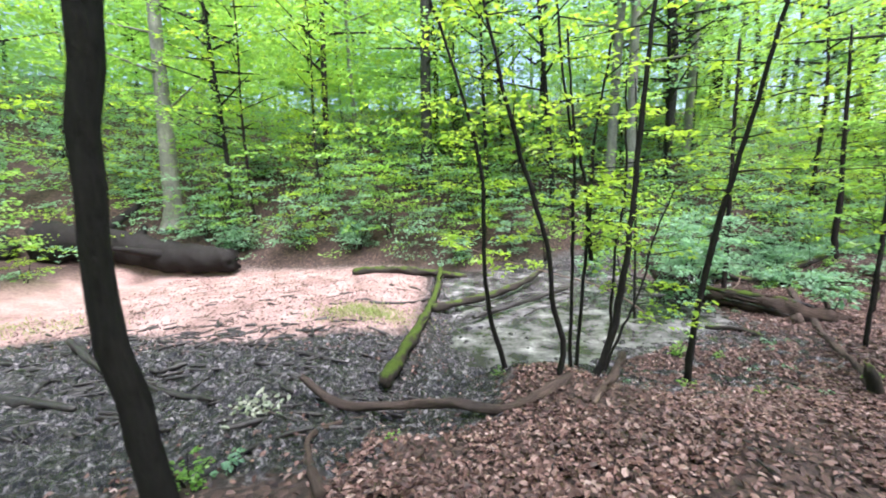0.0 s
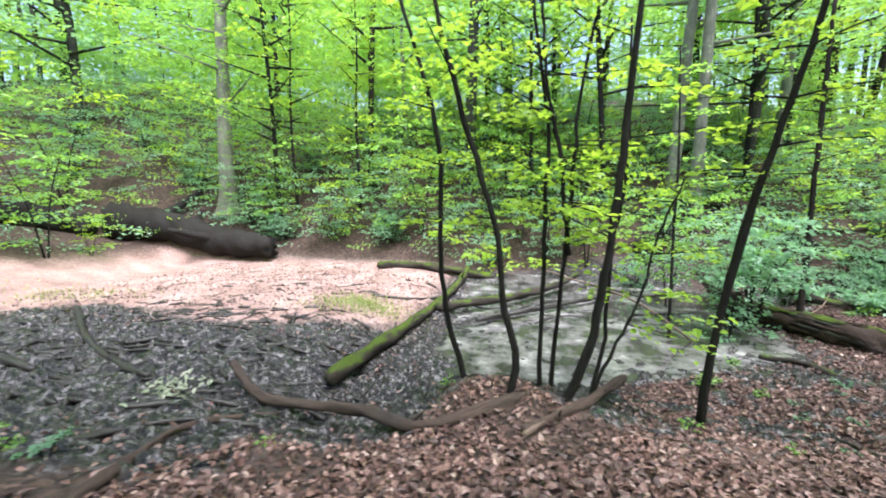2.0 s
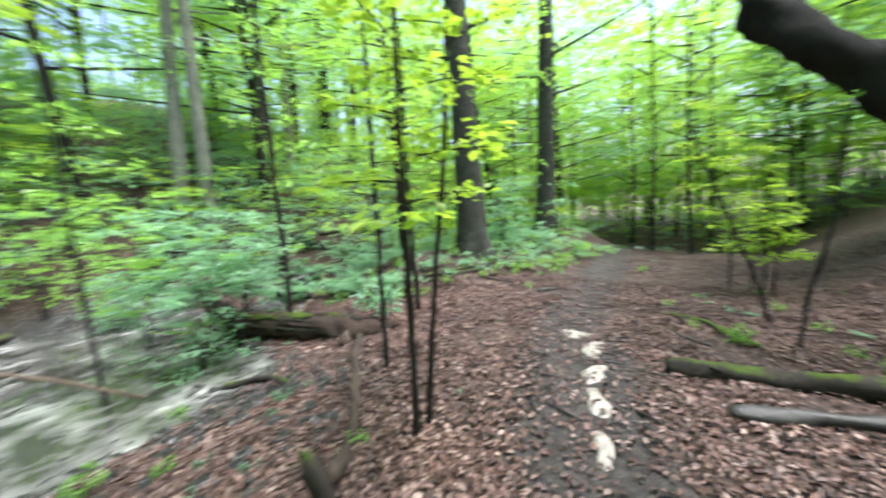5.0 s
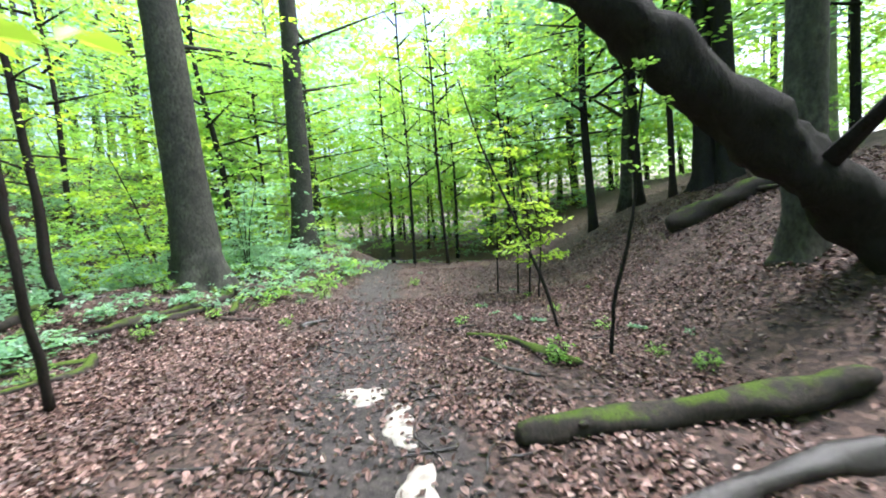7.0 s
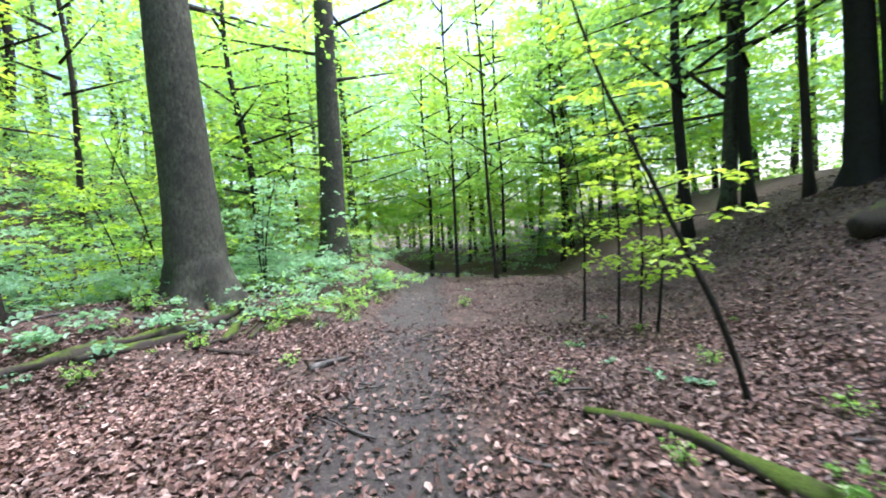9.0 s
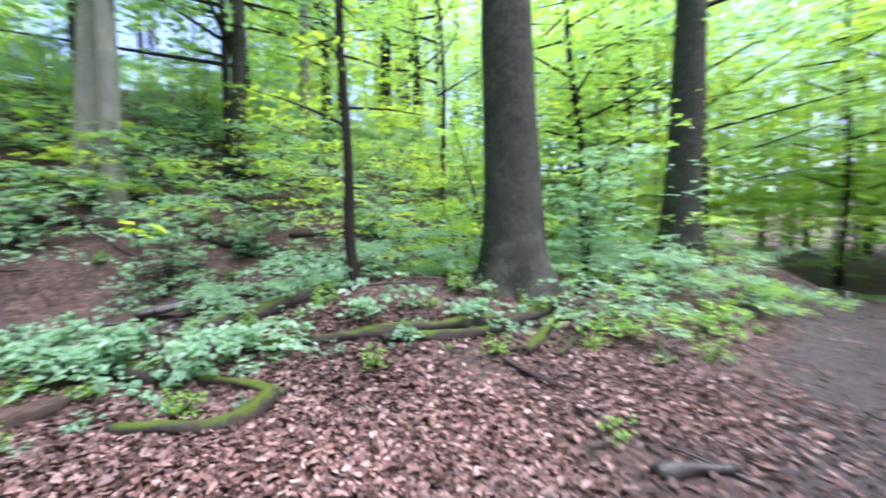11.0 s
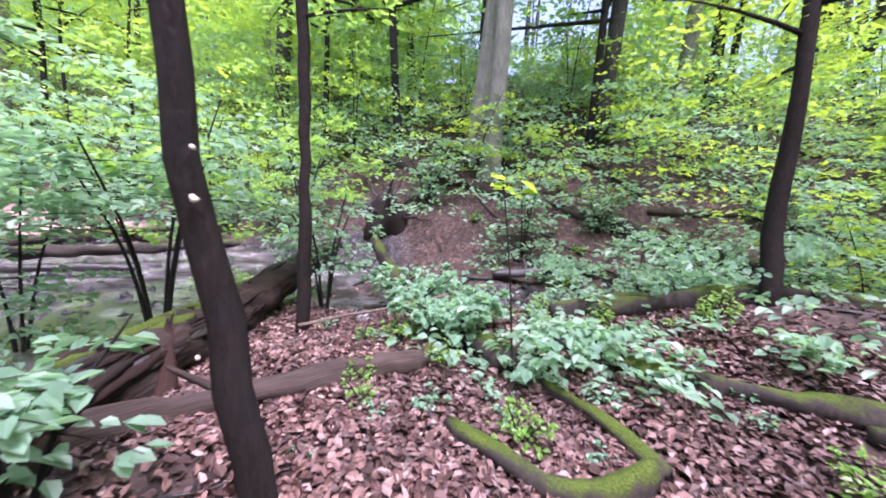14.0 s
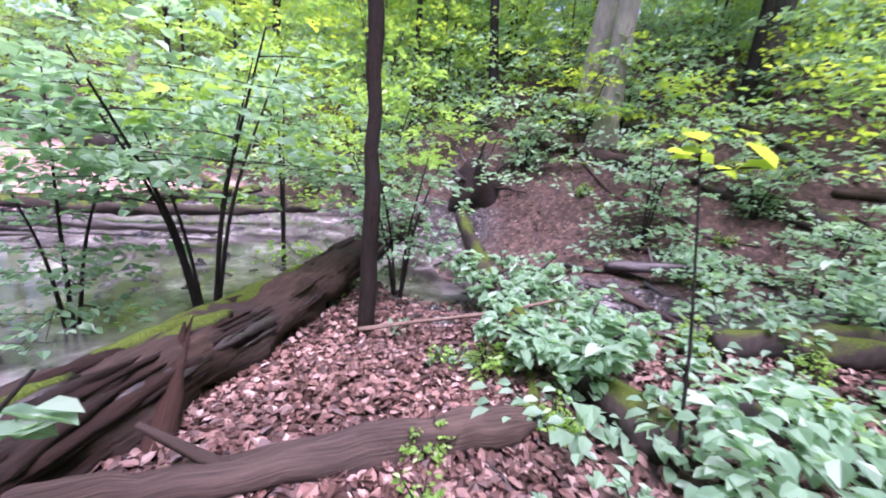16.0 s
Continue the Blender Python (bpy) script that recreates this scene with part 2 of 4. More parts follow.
    z = z - 0.25 * smooth(2.2, 0.8, np.abs(x - 25 - 0.3 * (y - 9)))
    return z


def rough(x, y):
    x, y = np.asarray(x, float), np.asarray(y, float)
    r = 0.03 * np.sin(1.9 * x + 1.3 * np.sin(0.9 * y)) * np.sin(1.6 * y + 0.7 * np.sin(1.3 * x) + 1)
    r = r + 0.016 * np.sin(5.1 * x + 2 * np.sin(2.3 * y)) * np.sin(4.3 * y + 1.5 * np.sin(3.1 * x))
    return r


def height(x, y):
    return lie(x, y) + rough(x, y)


# ---- building ----
rng = np.random.default_rng(7)


def mesh_of(name, verts, quads=None, tris=None, material=None, shade=True):
    """A mesh from arrays of corners and of four- and three-cornered faces."""
    verts = np.asarray(verts, np.float32).reshape(-1, 3)
    loops, starts, at = [], [], 0
    for f, k in ((quads, 4), (tris, 3)):
        if f is None or len(f) == 0:
            continue
        f = np.asarray(f, np.int32).reshape(-1, k)
        loops.append(f.ravel())
        starts.append(at + np.arange(len(f)) * k)
        at += f.size
    loops, starts = np.concatenate(loops), np.concatenate(starts).astype(np.int32)
    me = bpy.data.meshes.new(name)
    me.vertices.add(len(verts))
    me.vertices.foreach_set("co", verts.ravel())
    me.loops.add(len(loops))
    me.loops.foreach_set("vertex_index", loops)
    me.polygons.add(len(starts))
    me.polygons.foreach_set("loop_start", starts)
    me.update(calc_edges=True)
    me.validate()
    me.polygons.foreach_set("use_smooth", np.full(len(me.polygons), shade))
    if material:
        me.materials.append(material)
    return me


def part(name, me, parent, label=""):
    ob = new(name, me)
    ob.parent = parent
    if label:
        ob["label"] = label
    return ob


def spline(points, n):
    """n places along a smooth line through the points."""
    p = np.asarray(points, float)
    if len(p) < 3:
        s = np.linspace(0, 1, n)[:, None]
        return p[0] + s * (p[-1] - p[0])
    seg = np.concatenate([[0], np.cumsum(np.linalg.norm(np.diff(p, axis=0), axis=1))])
    s = np.linspace(0, seg[-1], n)
    tang = np.gradient(p, seg, axis=0)
    i = np.clip(np.searchsorted(seg, s, side="right") - 1, 0, len(p) - 2)
    h = (seg[i + 1] - seg[i])[:, None]
    u = ((s - seg[i])[:, None]) / h
    return ((2 * u**3 - 3 * u**2 + 1) * p[i] + (u**3 - 2 * u**2 + u) * h * tang[i] + (-2 * u**3 + 3 * u**2) * p[i + 1] + (u**3 - u**2) * h * tang[i + 1])


def tube(line, radii, sides=8, lumps=0.08, flare=0.0, torn=0.0):
    """Corners and faces of a round, uneven stem along a line, closed at both ends."""
    line, radii = np.asarray(line, float), np.asarray(radii, float)
    n = len(line)
    tang = np.gradient(line, axis=0)
    tang /= np.linalg.norm(tang, axis=1)[:, None] + 1e-9
    ref = np.array([0, 0, 1.0]) if abs(tang[0, 2]) < 0.8 else np.array([1.0, 0, 0])
    a = np.cross(tang, ref)
    a /= np.linalg.norm(a, axis=1)[:, None] + 1e-9
    b = np.cross(tang, a)
    ang = np.linspace(0, 2 * np.pi, sides, endpoint=False)
    k1, k2 = rng.uniform(0, 6.28, 2)
    s = np.arange(n)[:, None]
    r = radii[:, None] * (1 + lumps * np.sin(2 * ang + k1 + 0.5 * s) + lumps * np.sin(3 * ang + k2 - 0.7 * s) + lumps * rng.normal(0, 0.5, (n, sides)))
    if flare:
        h = np.linalg.norm(line - line[0], axis=1)[:, None]
        r = r * (1 + flare * np.exp(-h / (radii[0] * 1.3)) * (1 + 0.5 * np.sin(5 * ang + k1)))
    v = line[:, None, :] + r[..., None] * (np.cos(ang)[None, :, None] * a[:, None, :] + np.sin(ang)[None, :, None] * b[:, None, :])
    if torn:
        for e in (0, -1):
            v[e] = v[e] + tang[e] * rng.normal(0, torn, (sides, 1))
    v = np.concatenate([v.reshape(-1, 3), line[:1] - tang[:1] * radii[0] * 0.15, line[-1:] + tang[-1:] * radii[-1] * 0.15])
    i, j = np.meshgrid(np.arange(n - 1), np.arange(sides), indexing="ij")
    j2 = (j + 1) % sides
    q = np.stack([i * sides + j, i * sides + j2, (i + 1) * sides + j2, (i + 1) * sides + j], -1).reshape(-1, 4)
    js = np.arange(sides)
    t0 = np.stack([np.full(sides, n * sides), (js + 1) % sides, js], -1)
    t1 = np.stack([np.full(sides, n * sides + 1), (n - 1) * sides + js, (n - 1) * sides + (js + 1) % sides], -1)
    return v, q, np.concatenate([t0, t1])


def join(pieces):
    vs, qs, ts, at = [], [], [], 0
    for v, q, t in pieces:
        vs.append(v)
        qs.append(np.asarray(q).reshape(-1, 4) + at)
        ts.append(np.asarray(t).reshape(-1, 3) + at)
        at += len(v)
    return np.concatenate(vs), np.concatenate(qs), np.concatenate(ts)


def leaves(centre, along, normal, size, aspect=0.55, fold=0.18, simple=False):
    """Corners and faces of pointed leaves, each folded along its midrib."""
    n = len(centre)
    along = along - normal * np.sum(along * normal, 1)[:, None]
    along /= np.linalg.norm(along, axis=1)[:, None] + 1e-9
    side = np.cross(normal, along)
    size = np.broadcast_to(size, (n,))[:, None]
    if simple:
        shape = [(-0.5, 0, 0), (0.0, 0.5, 1), (0.5, 0, 0), (0.0, -0.5, 1)]
        faces = [(0, 3, 2, 1)]
    else:
        shape = [(-0.5, 0, 0), (-0.18, 0.5, 1), (0.2, 0.4, 1), (0.5, 0, 0), (0.2, -0.4, 1), (-0.18, -0.5, 1)]
        faces = [(0, 3, 2, 1), (0, 5, 4, 3)]
    v = np.stack([centre + size * (a * along + w * aspect * side + f * fold * normal) for a, w, f in shape], 1)
    q = (np.arange(n)[:, None, None] * len(shape) + np.asarray(faces)[None]).reshape(-1, 4)
    return v.reshape(-1, 3), q


def unit(v):
    return v / (np.linalg.norm(v, axis=-1, keepdims=True) + 1e-9)


def spray(start, way, length, count, size, droop=0.12, width=0.42):
    """Leaf places on one flat, layered branch: centres, directions, normals, sizes."""
    way = unit(np.asarray(way, float))
    side = unit(np.cross(way, [0, 0, 1.0]))
    s = rng.uniform(0.12, 1.0, count) ** 0.8
    u = rng.uniform(-1, 1, count)
    w = width * length * np.sin(np.clip(s, 0, 1) * 2.6) * u
    c = np.asarray(start) + way * (s * length)[:, None] + side * w[:, None]
    c[:, 2] += -droop * length * s**2 + rng.normal(0, 0.02 + 0.02 * length, count) - 0.06 * np.abs(w)
    d = way + side * (np.sign(u) * rng.uniform(0.3, 1.2, count))[:, None] + rng.normal(0, 0.2, (count, 3))
    nrm = unit(np.array([0, 0, 1.0]) + rng.normal(0, 0.32, (count, 3)) + 0.15 * d)
    return c, unit(d), nrm, size * rng.uniform(0.6, 1.2, count)


def sprays_to_mesh(name, items, material, simple=False, aspect=0.55):
    c, d, n, s = (np.concatenate(x) for x in zip(*items))
    v, q = leaves(c, d, n, s, aspect, simple=simple)
    return mesh_of(name, v, q, None, material, shade=False)


def branchy(line, radii, first, count, reach, leaf, per, rise=0.25, sides=7, twig=0.006, droop=0.12, lower=1.0):
    """A stem with side branches and their layered leaves, as tubes and leaf places."""
    stem = [tube(line, radii, sides)]
    items = []
    n = len(line)
    az = rng.uniform(0, 6.28)
    for k in range(count):
        f = first + (0.99 - first) * (k + rng.uniform(0, 0.8)) / count
        i = min(int(f * (n - 1)), n - 1)
        p = np.asarray(line[i])
        az += 2.4 + rng.normal(0, 0.35)
        ln = reach * (lower + (0.45 - lower) * (f - first) / (1 - first)) * rng.uniform(0.7, 1.2)
        way = unit(np.array([np.cos(az), np.sin(az), rise * rng.uniform(0.3, 1.5)]))
        s = np.linspace(0, 1, 5)[:, None]
        br = p + way * s * ln
        br[:, 2] += -droop * ln * s[:, 0] ** 2
        rr = max(twig, 0.4 * radii[i])
        stem.append(tube(br, np.linspace(rr, twig * 0.5, 5), 5, 0.05))
        items.append(spray(p, way, ln, per, leaf, droop))
    return stem, items


def grown(name, label, category, line, radii, material, leaf_mat, stem, items, group="", simple=False, aspect=0.55, trunk_label=""):
    """A tree or shrub: an Empty at its base with trunk and crown."""
    base = new(name)
    base.location = line[0]
    off = np.asarray(line[0], float)
    v, q, t = stem[0]
    part("trunk", mesh_of("trunk", v - off, q, t, material), base, trunk_label)
    if len(stem) > 1:
        v, q, t = join(stem[1:])
        tagged(part("twig", mesh_of("twig", v - off, q, t, material), base), kind="stuff")
    if items:
        items = [(c - off, d, n, s) for c, d, n, s in items]
        part("crown", sprays_to_mesh("crown", items, leaf_mat, simple, aspect), base)
    return tagged(base, label, category, group)


def on_ground(x, y, up=0.0):
    return np.array([x, y, float(height(x, y)) + up])


# ---- ground and water ----
def axis(lo, hi, step, far, count):
    g = np.geomspace(step, far, count)
    return np.concatenate([lo - np.cumsum(g)[::-1], np.arange(lo, hi, step), hi + np.cumsum(g)])


def make_ground():
    xs, ys = axis(-9, 17, 0.09, 40, 42), axis(-2.5, 16, 0.09, 40, 42)
    gx, gy = np.meshgrid(xs, ys)
    d = gy - trail_y(gx)
    z0 = lie(gx, gy)
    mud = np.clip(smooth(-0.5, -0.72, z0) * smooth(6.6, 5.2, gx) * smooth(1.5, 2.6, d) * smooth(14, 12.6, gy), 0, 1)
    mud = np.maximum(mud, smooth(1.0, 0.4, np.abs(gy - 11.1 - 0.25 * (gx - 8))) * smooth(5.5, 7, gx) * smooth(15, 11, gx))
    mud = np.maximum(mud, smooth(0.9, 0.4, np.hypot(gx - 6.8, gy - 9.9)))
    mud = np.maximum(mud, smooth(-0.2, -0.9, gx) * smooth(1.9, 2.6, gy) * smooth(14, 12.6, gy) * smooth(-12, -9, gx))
    sand = smooth(5.6, 7.0, gy + 0.35 * np.sin(1.3 * gx)) * smooth(0.1, -1.6, gx) * smooth(14, 12.5, gy) * smooth(-13, -10, gx)
    track = smooth(0.95, 0.35, np.abs(d + 0.1 * np.sin(1.7 * gx))) * smooth(2.5, 4.5, gx)
    fine = 0.02 * np.sin(11 * gx + 3 * np.sin(4 * gy)) * np.sin(13 * gy + 3 * np.sin(5 * gx)) + rng.normal(0, 0.008, gx.shape)
    near = smooth(25, 15, np.hypot(gx - 5, gy - 6))
    z = z0 + rough(gx, gy) + fine * near * (0.5 + 3.0 * mud * (1 - sand))
    ny, nx = gx.shape
    i, j = np.meshgrid(np.arange(ny - 1), np.arange(nx - 1), indexing="ij")
    q = np.stack([i * nx + j, i * nx + j + 1, (i + 1) * nx + j + 1, (i + 1) * nx + j], -1).reshape(-1, 4)
    me = mesh_of("ground", np.stack([gx, gy, z], -1), q, None, GROUND)
    for key, vals in (("mud", mud), ("sand", sand), ("trail", track)):
        at = me.attributes.new(key, "FLOAT", "POINT")
        at.data.foreach_set("value", vals.astype(np.float32).ravel())
    tagged(new("ground", me), "forest floor of brown leaf litter, dark mud and pale sand", "ground", kind="structure")


make_ground()


def sheet(name, cx, cy, rx, ry, z, material, label, category, turn=0.0, follow=False, kind=""):
    """A flat, uneven-edged sheet of water, or of a puddle coloured pale."""
    n, rings = 40, 5
    ang = np.linspace(0, 2 * np.pi, n, endpoint=False)
    edge = 1 + 0.13 * np.sin(3 * ang + cx * 3) + 0.09 * np.sin(5 * ang + cy * 5) + 0.05 * np.sin(9 * ang)
    v = [[0, 0]]
    for k in range(1, rings + 1):
        v += np.stack([rx * k / rings * edge * np.cos(ang), ry * k / rings * edge * np.sin(ang)], 1).tolist()
    v = np.asarray(v)
    c, s = np.cos(turn), np.sin(turn)
    v = np.stack([cx + c * v[:, 0] - s * v[:, 1], cy + s * v[:, 0] + c * v[:, 1]], 1)
    far_in = np.concatenate([[0], np.repeat(np.arange(1, rings + 1) / rings, n)])
    zz = height(v[:, 0], v[:, 1]) + 0.028 - 0.05 * far_in**4 if follow else np.full(len(v), z)
    js = np.arange(n)
    t = np.stack([np.zeros(n, int), 1 + js, 1 + (js + 1) % n], -1)
    q = np.concatenate([np.stack([1 + k * n + js, 1 + (k + 1) * n + js, 1 + (k + 1) * n + (js + 1) % n, 1 + k * n + (js + 1) % n], -1) for k in range(rings - 1)])
    return tagged(new(name, mesh_of(name, np.column_stack([v, zz]), q, t, material)), label, category, kind=kind)


sheet("water", 2.9, 9.2, 4.7, 4.2, WATER, WATER_MAT, "still shallow pond with painted pale reflections, strewn with sticks", "pond", kind="structure")
sheet("water_brook", 8.5, 11.2, 1.0, 0.45, -1.245, WATER_MAT, "shallow pool in the muddy bed of a brook", "pool", 0.2, kind="structure")
sheet("water_far", 25.3, 8.0, 1.5, 5.0, -2.33, WATER_MAT, "shallow woodland brook across the end of the trail", "brook", -0.25, kind="structure")
# wet trickle along the trail, its bright reflection painted as pale ground
for cx, cy, rx, ry, turn in ((7.9, 3.9, 0.3, 0.13, 0.5), (7.3, 3.62, 0.26, 0.12, 0.2), (6.75, 3.36, 0.32, 0.1, 0.6), (6.1, 3.05, 0.3, 0.07, 0.5), (8.5, 4.4, 0.3, 0.2, 0.9), (8.15, 4.0, 0.14, 0.1, 0.0)):
    sheet("trail_puddle", cx, cy, rx, ry, 0, PUDDLE, "puddle on the trail with its pale sky reflection painted on", "clay patch", turn, True)


# ---- fallen logs and sticks ----
def grained(me, rings, sides, length):
    """Notes for each corner where it lies round and along the stem, for the wood's streaks."""
    a = np.tile(np.linspace(0, 2 * np.pi, sides, endpoint=False), rings)
    s = np.repeat(np.linspace(0, length, rings), sides)
    k = rng.uniform(0, 50)
    g = np.stack([2 * np.cos(a) + k, 2 * np.sin(a), 1.2 * s], 1)
    g = np.concatenate([g, [[k, 0, 0], [k, 0, 1.2 * length]]])
    me.attributes.new("grain", "FLOAT_VECTOR", "POINT").data.foreach_set("vector", g.astype(np.float32).ravel())
    return me


def log(name, label, points, r0, r1, material, category="log", lift=0.6, sides=12, stubs=0, torn=0.0, lumps=0.12):
    """A fallen trunk or stick that follows the ground; a point with a third number stands at that height."""
    p = np.array([(q[0], q[1], q[2] if len(q) > 2 else float(height(q[0], q[1])) + lift * r0) for q in points])
    length = np.sum(np.linalg.norm(np.diff(p, axis=0), axis=1))
    n = int(np.clip(length / 0.09, 7, 80))
    line = spline(p, n)
    line[1:-1] += rng.normal(0, 0.06 * min(r0, 0.08), (n - 2, 3))
    radii = np.linspace(r0, r1, n) * (1 + 0.06 * np.sin(np.linspace(0, 9, n) + p[0, 0] * 7))
    base = new(name)
    base.location = p[0]
    radii[-1] *= 0.72
    radii[0] *= 0.8
    v, q, t = tube(line, radii, sides, lumps, torn=torn)
    part("stem", grained(mesh_of("stem", v - p[0], q, t, material), n, sides, length), base)
    for k in range(stubs):
        i = int(rng.uniform(0.15, 0.9) * n)
        az = rng.uniform(0, 6.28)
        way = np.array([np.cos(az), np.sin(az), rng.uniform(0.1, 1.1)])
        ln = rng.uniform(2, 5) * radii[i]
        v, q, t = tube(line[i] - p[0] + unit(way) * np.linspace(0, ln, 5)[:, None], np.linspace(radii[i] * 0.4, radii[i] * 0.15, 5), 6, 0.1)
        part("branch_stub", grained(mesh_of("branch_stub", v, q, t, material), 5, 6, ln), base)
    return tagged(base, label, category)


log("mossy_log", "long bent log with yellow-green moss reaching across the pond", [(-0.89, 4.61, -0.8), (-0.7, 6.2, -0.9), (-0.5, 8.2, -1.03), (-0.3, 10.8, -1.08), (-0.25, 13.0, -1.0)], 0.095, 0.085, MOSS_MORE, stubs=2)
log("mossy_log", "short mossy log at the far edge of the pond", [(-3.1, 12.3), (-1.8, 12.2), (0.6, 12.4)], 0.14, 0.1, MOSS_MORE)
log("fallen_tree", "huge dark rotting trunk against the far bank", [(-13.2, 12.2), (-11.6, 12.9), (-9.6, 13.1), (-7.4, 13.0)], 0.66, 0.42, BARK_DARK, lift=0.75, sides=18, stubs=3, torn=0.12, lumps=0.05)
log("fallen_tree", "dark barkless trunk lying end to end with the rotting one", [(-17.5, 9.4), (-15.2, 10.6), (-13.5, 11.8)], 0.5, 0.4, BARK_DARK, lift=0.6, sides=18, torn=0.08)

log("dead_branch", "crooked dead branch with a broken upright tip", [(-1.75, 4.15, -0.45), (-1.35, 3.98, -0.68), (-0.75, 3.85, -0.68), (-0.1, 3.65, -0.55), (0.55, 3.45), (0.95, 3.6), (1.3, 3.98)], 0.045, 0.055, BARE, "branch", stubs=2, torn=0.02)
log("dead_branch", "grey stick half sunk in leaf litter", [(1.3, 3.3), (1.58, 3.75), (1.9, 4.4)], 0.03, 0.025, STICK, "branch")
log("root", "thick dark root running down the muddy bank", [(-0.8, 1.95), (-1.1, 2.55), (-1.25, 2.97), (-1.18, 3.41), (-0.95, 3.75)], 0.035, 0.02, BARE, "root", stubs=1)
log("root", "thin bent root at the edge of the mud", [(-1.75, 2.3), (-1.66, 2.9), (-1.35, 3.25), (-0.9, 3.4)], 0.03, 0.015, WET_WOOD, "root", stubs=1)
log("sunken_branch", "black wet branch lying in the mud", [(-6.1, 5.8, -0.5), (-4.6, 4.85), (-3.6, 4.4), (-2.75, 4.05)], 0.055, 0.03, WET_WOOD, "branch", stubs=3)
log("sunken_branch", "black wet branch half buried in mud", [(-5.6, 4.25), (-4.88, 4.15), (-4.35, 4.05)], 0.06, 0.04, WET_WOOD, "branch")
log("sunken_branch", "dark stick in the shallow water", [(-1.82, 8.45), (-1.1, 8.8), (-0.5, 9.6)], 0.04, 0.02, WET_WOOD, "branch", stubs=2)
log("sunken_branch", "dark stick in the shallow water", [(0.1, 9.2, -1.15), (0.7, 8.8, -1.13), (1.2, 8.9, -1.05)], 0.03, 0.015, WET_WOOD, "branch", stubs=2)
log("sunken_branch", "dark stick in the shallow water", [(1.6, 8.0, -1.15), (2.2, 8.5, -1.13), (2.6, 8.3, -1.08)], 0.025, 0.015, WET_WOOD, "branch", stubs=1)
log("dead_branch", "mossy dead branch among brown leaves", [(4.9, 7.1), (5.3, 6.75), (5.35, 6.3)], 0.05, 0.04, MOSSY, "branch")
log("dead_branch", "dark stick on the leaf litter", [(4.05, 4.6), (4.1, 4.28), (4.13, 3.95)], 0.025, 0.02, WET_WOOD, "branch")
log("dead_branch", "weathered root-like branch along the bank", [(6.75, 6.95), (5.9, 5.75), (5.3, 4.8), (4.85, 4.2, -0.78), (4.6, 3.9, -0.66)], 0.05, 0.045, BARE, "branch", stubs=3)
log("mossy_stump", "leaning broken stub wrapped in green moss", [(4.6, 3.84, -0.95), (4.52, 3.84, -0.7), (4.46, 3.88, -0.45)], 0.075, 0.05, MOSS_MORE, "stump", torn=0.04)
log("dead_branch", "bare crooked branch by the hazel clump", [(1.3, 3.35), (1.64, 3.81), (2.1, 4.6, -0.72), (2.5, 5.3, -0.85)], 0.04, 0.05, BARE, "branch", stubs=2)
log("mossy_log", "black log with a cushion of moss beside the trail", [(7.75, 3.1), (7.95, 2.55), (8.07, 1.93), (8.25, 0.9)], 0.085, 0.11, MOSSY, stubs=1)
log("dead_branch", "dark log half sunk beside the trail", [(7.1, 2.5), (7.43, 1.96), (7.7, 1.2)], 0.06, 0.07, WET_WOOD, "branch")
log("mossy_branch", "curved branch with bright moss on top", [(10.1, 3.68), (9.9, 3.21), (9.37, 2.85), (9.05, 2.5)], 0.04, 0.06, MOSS_MORE, "branch")
log("dead_branch", "thin dark stick near the trail", [(9.3, 3.45), (8.9, 3.15), (8.7, 2.9)], 0.025, 0.02, WET_WOOD, "branch")
log("fallen_tree", "mossy dark log lying up the bank", [(13.4, 0.15), (13.25, -0.5), (13.1, -1.5), (13.0, -2.4)], 0.2, 0.16, MOSSY, stubs=1)
log("dead_branch", "black broken wood on the trail's edge", [(10.75, 6.3), (10.95, 6.22), (11.2, 6.1)], 0.05, 0.03, WET_WOOD, "branch", stubs=1)
log("mossy_log", "long mossy log in front of the beech", [(8.55, 9.35), (8.91, 9.1), (9.3, 8.86), (9.7, 8.76), (10.3, 8.65), (11.0, 8.6), (11.9, 8.7)], 0.065, 0.075, MOSSY, stubs=3)
log("mossy_log", "mossy log leading to the beech's foot", [(10.1, 8.55), (10.9, 8.4), (11.7, 8.55), (12.9, 9.0)], 0.06, 0.09, MOSSY, stubs=2)
log("fallen_log", "grey bare log at the beech's foot", [(12.4, 8.2), (13.0, 8.5), (14.0, 9.0)], 0.1, 0.08, BARE)
log("mossy_branch", "short mossy branch pointing at the beech", [(11.35, 7.95), (11.9, 8.3), (12.5, 8.65)], 0.06, 0.05, MOSS_MORE, "branch")
log("mossy_branch", "bent broken branch with moss on its back", [(8.2, 8.0), (8.5, 7.85), (8.72, 7.76), (8.93, 7.84), (9.08, 7.95, -0.95)], 0.05, 0.06, MOSS_MORE, "branch", torn=0.01)
log("mossy_branch", "short mossy branch on brown leaves", [(8.62, 8.6), (8.93, 8.36), (9.16, 8.05)], 0.05, 0.04, MOSS_MORE, "branch")
log("mossy_log", "mossy log among seedlings", [(8.75, 10.0), (9.5, 10.05), (10.3, 10.3), (11.6, 10.9)], 0.09, 0.1, MOSSY, stubs=2)
log("mossy_log", "dark log behind the seedlings", [(8.6, 9.9), (9.1, 10.15), (9.5, 10.5)], 0.1, 0.08, MOSSY)
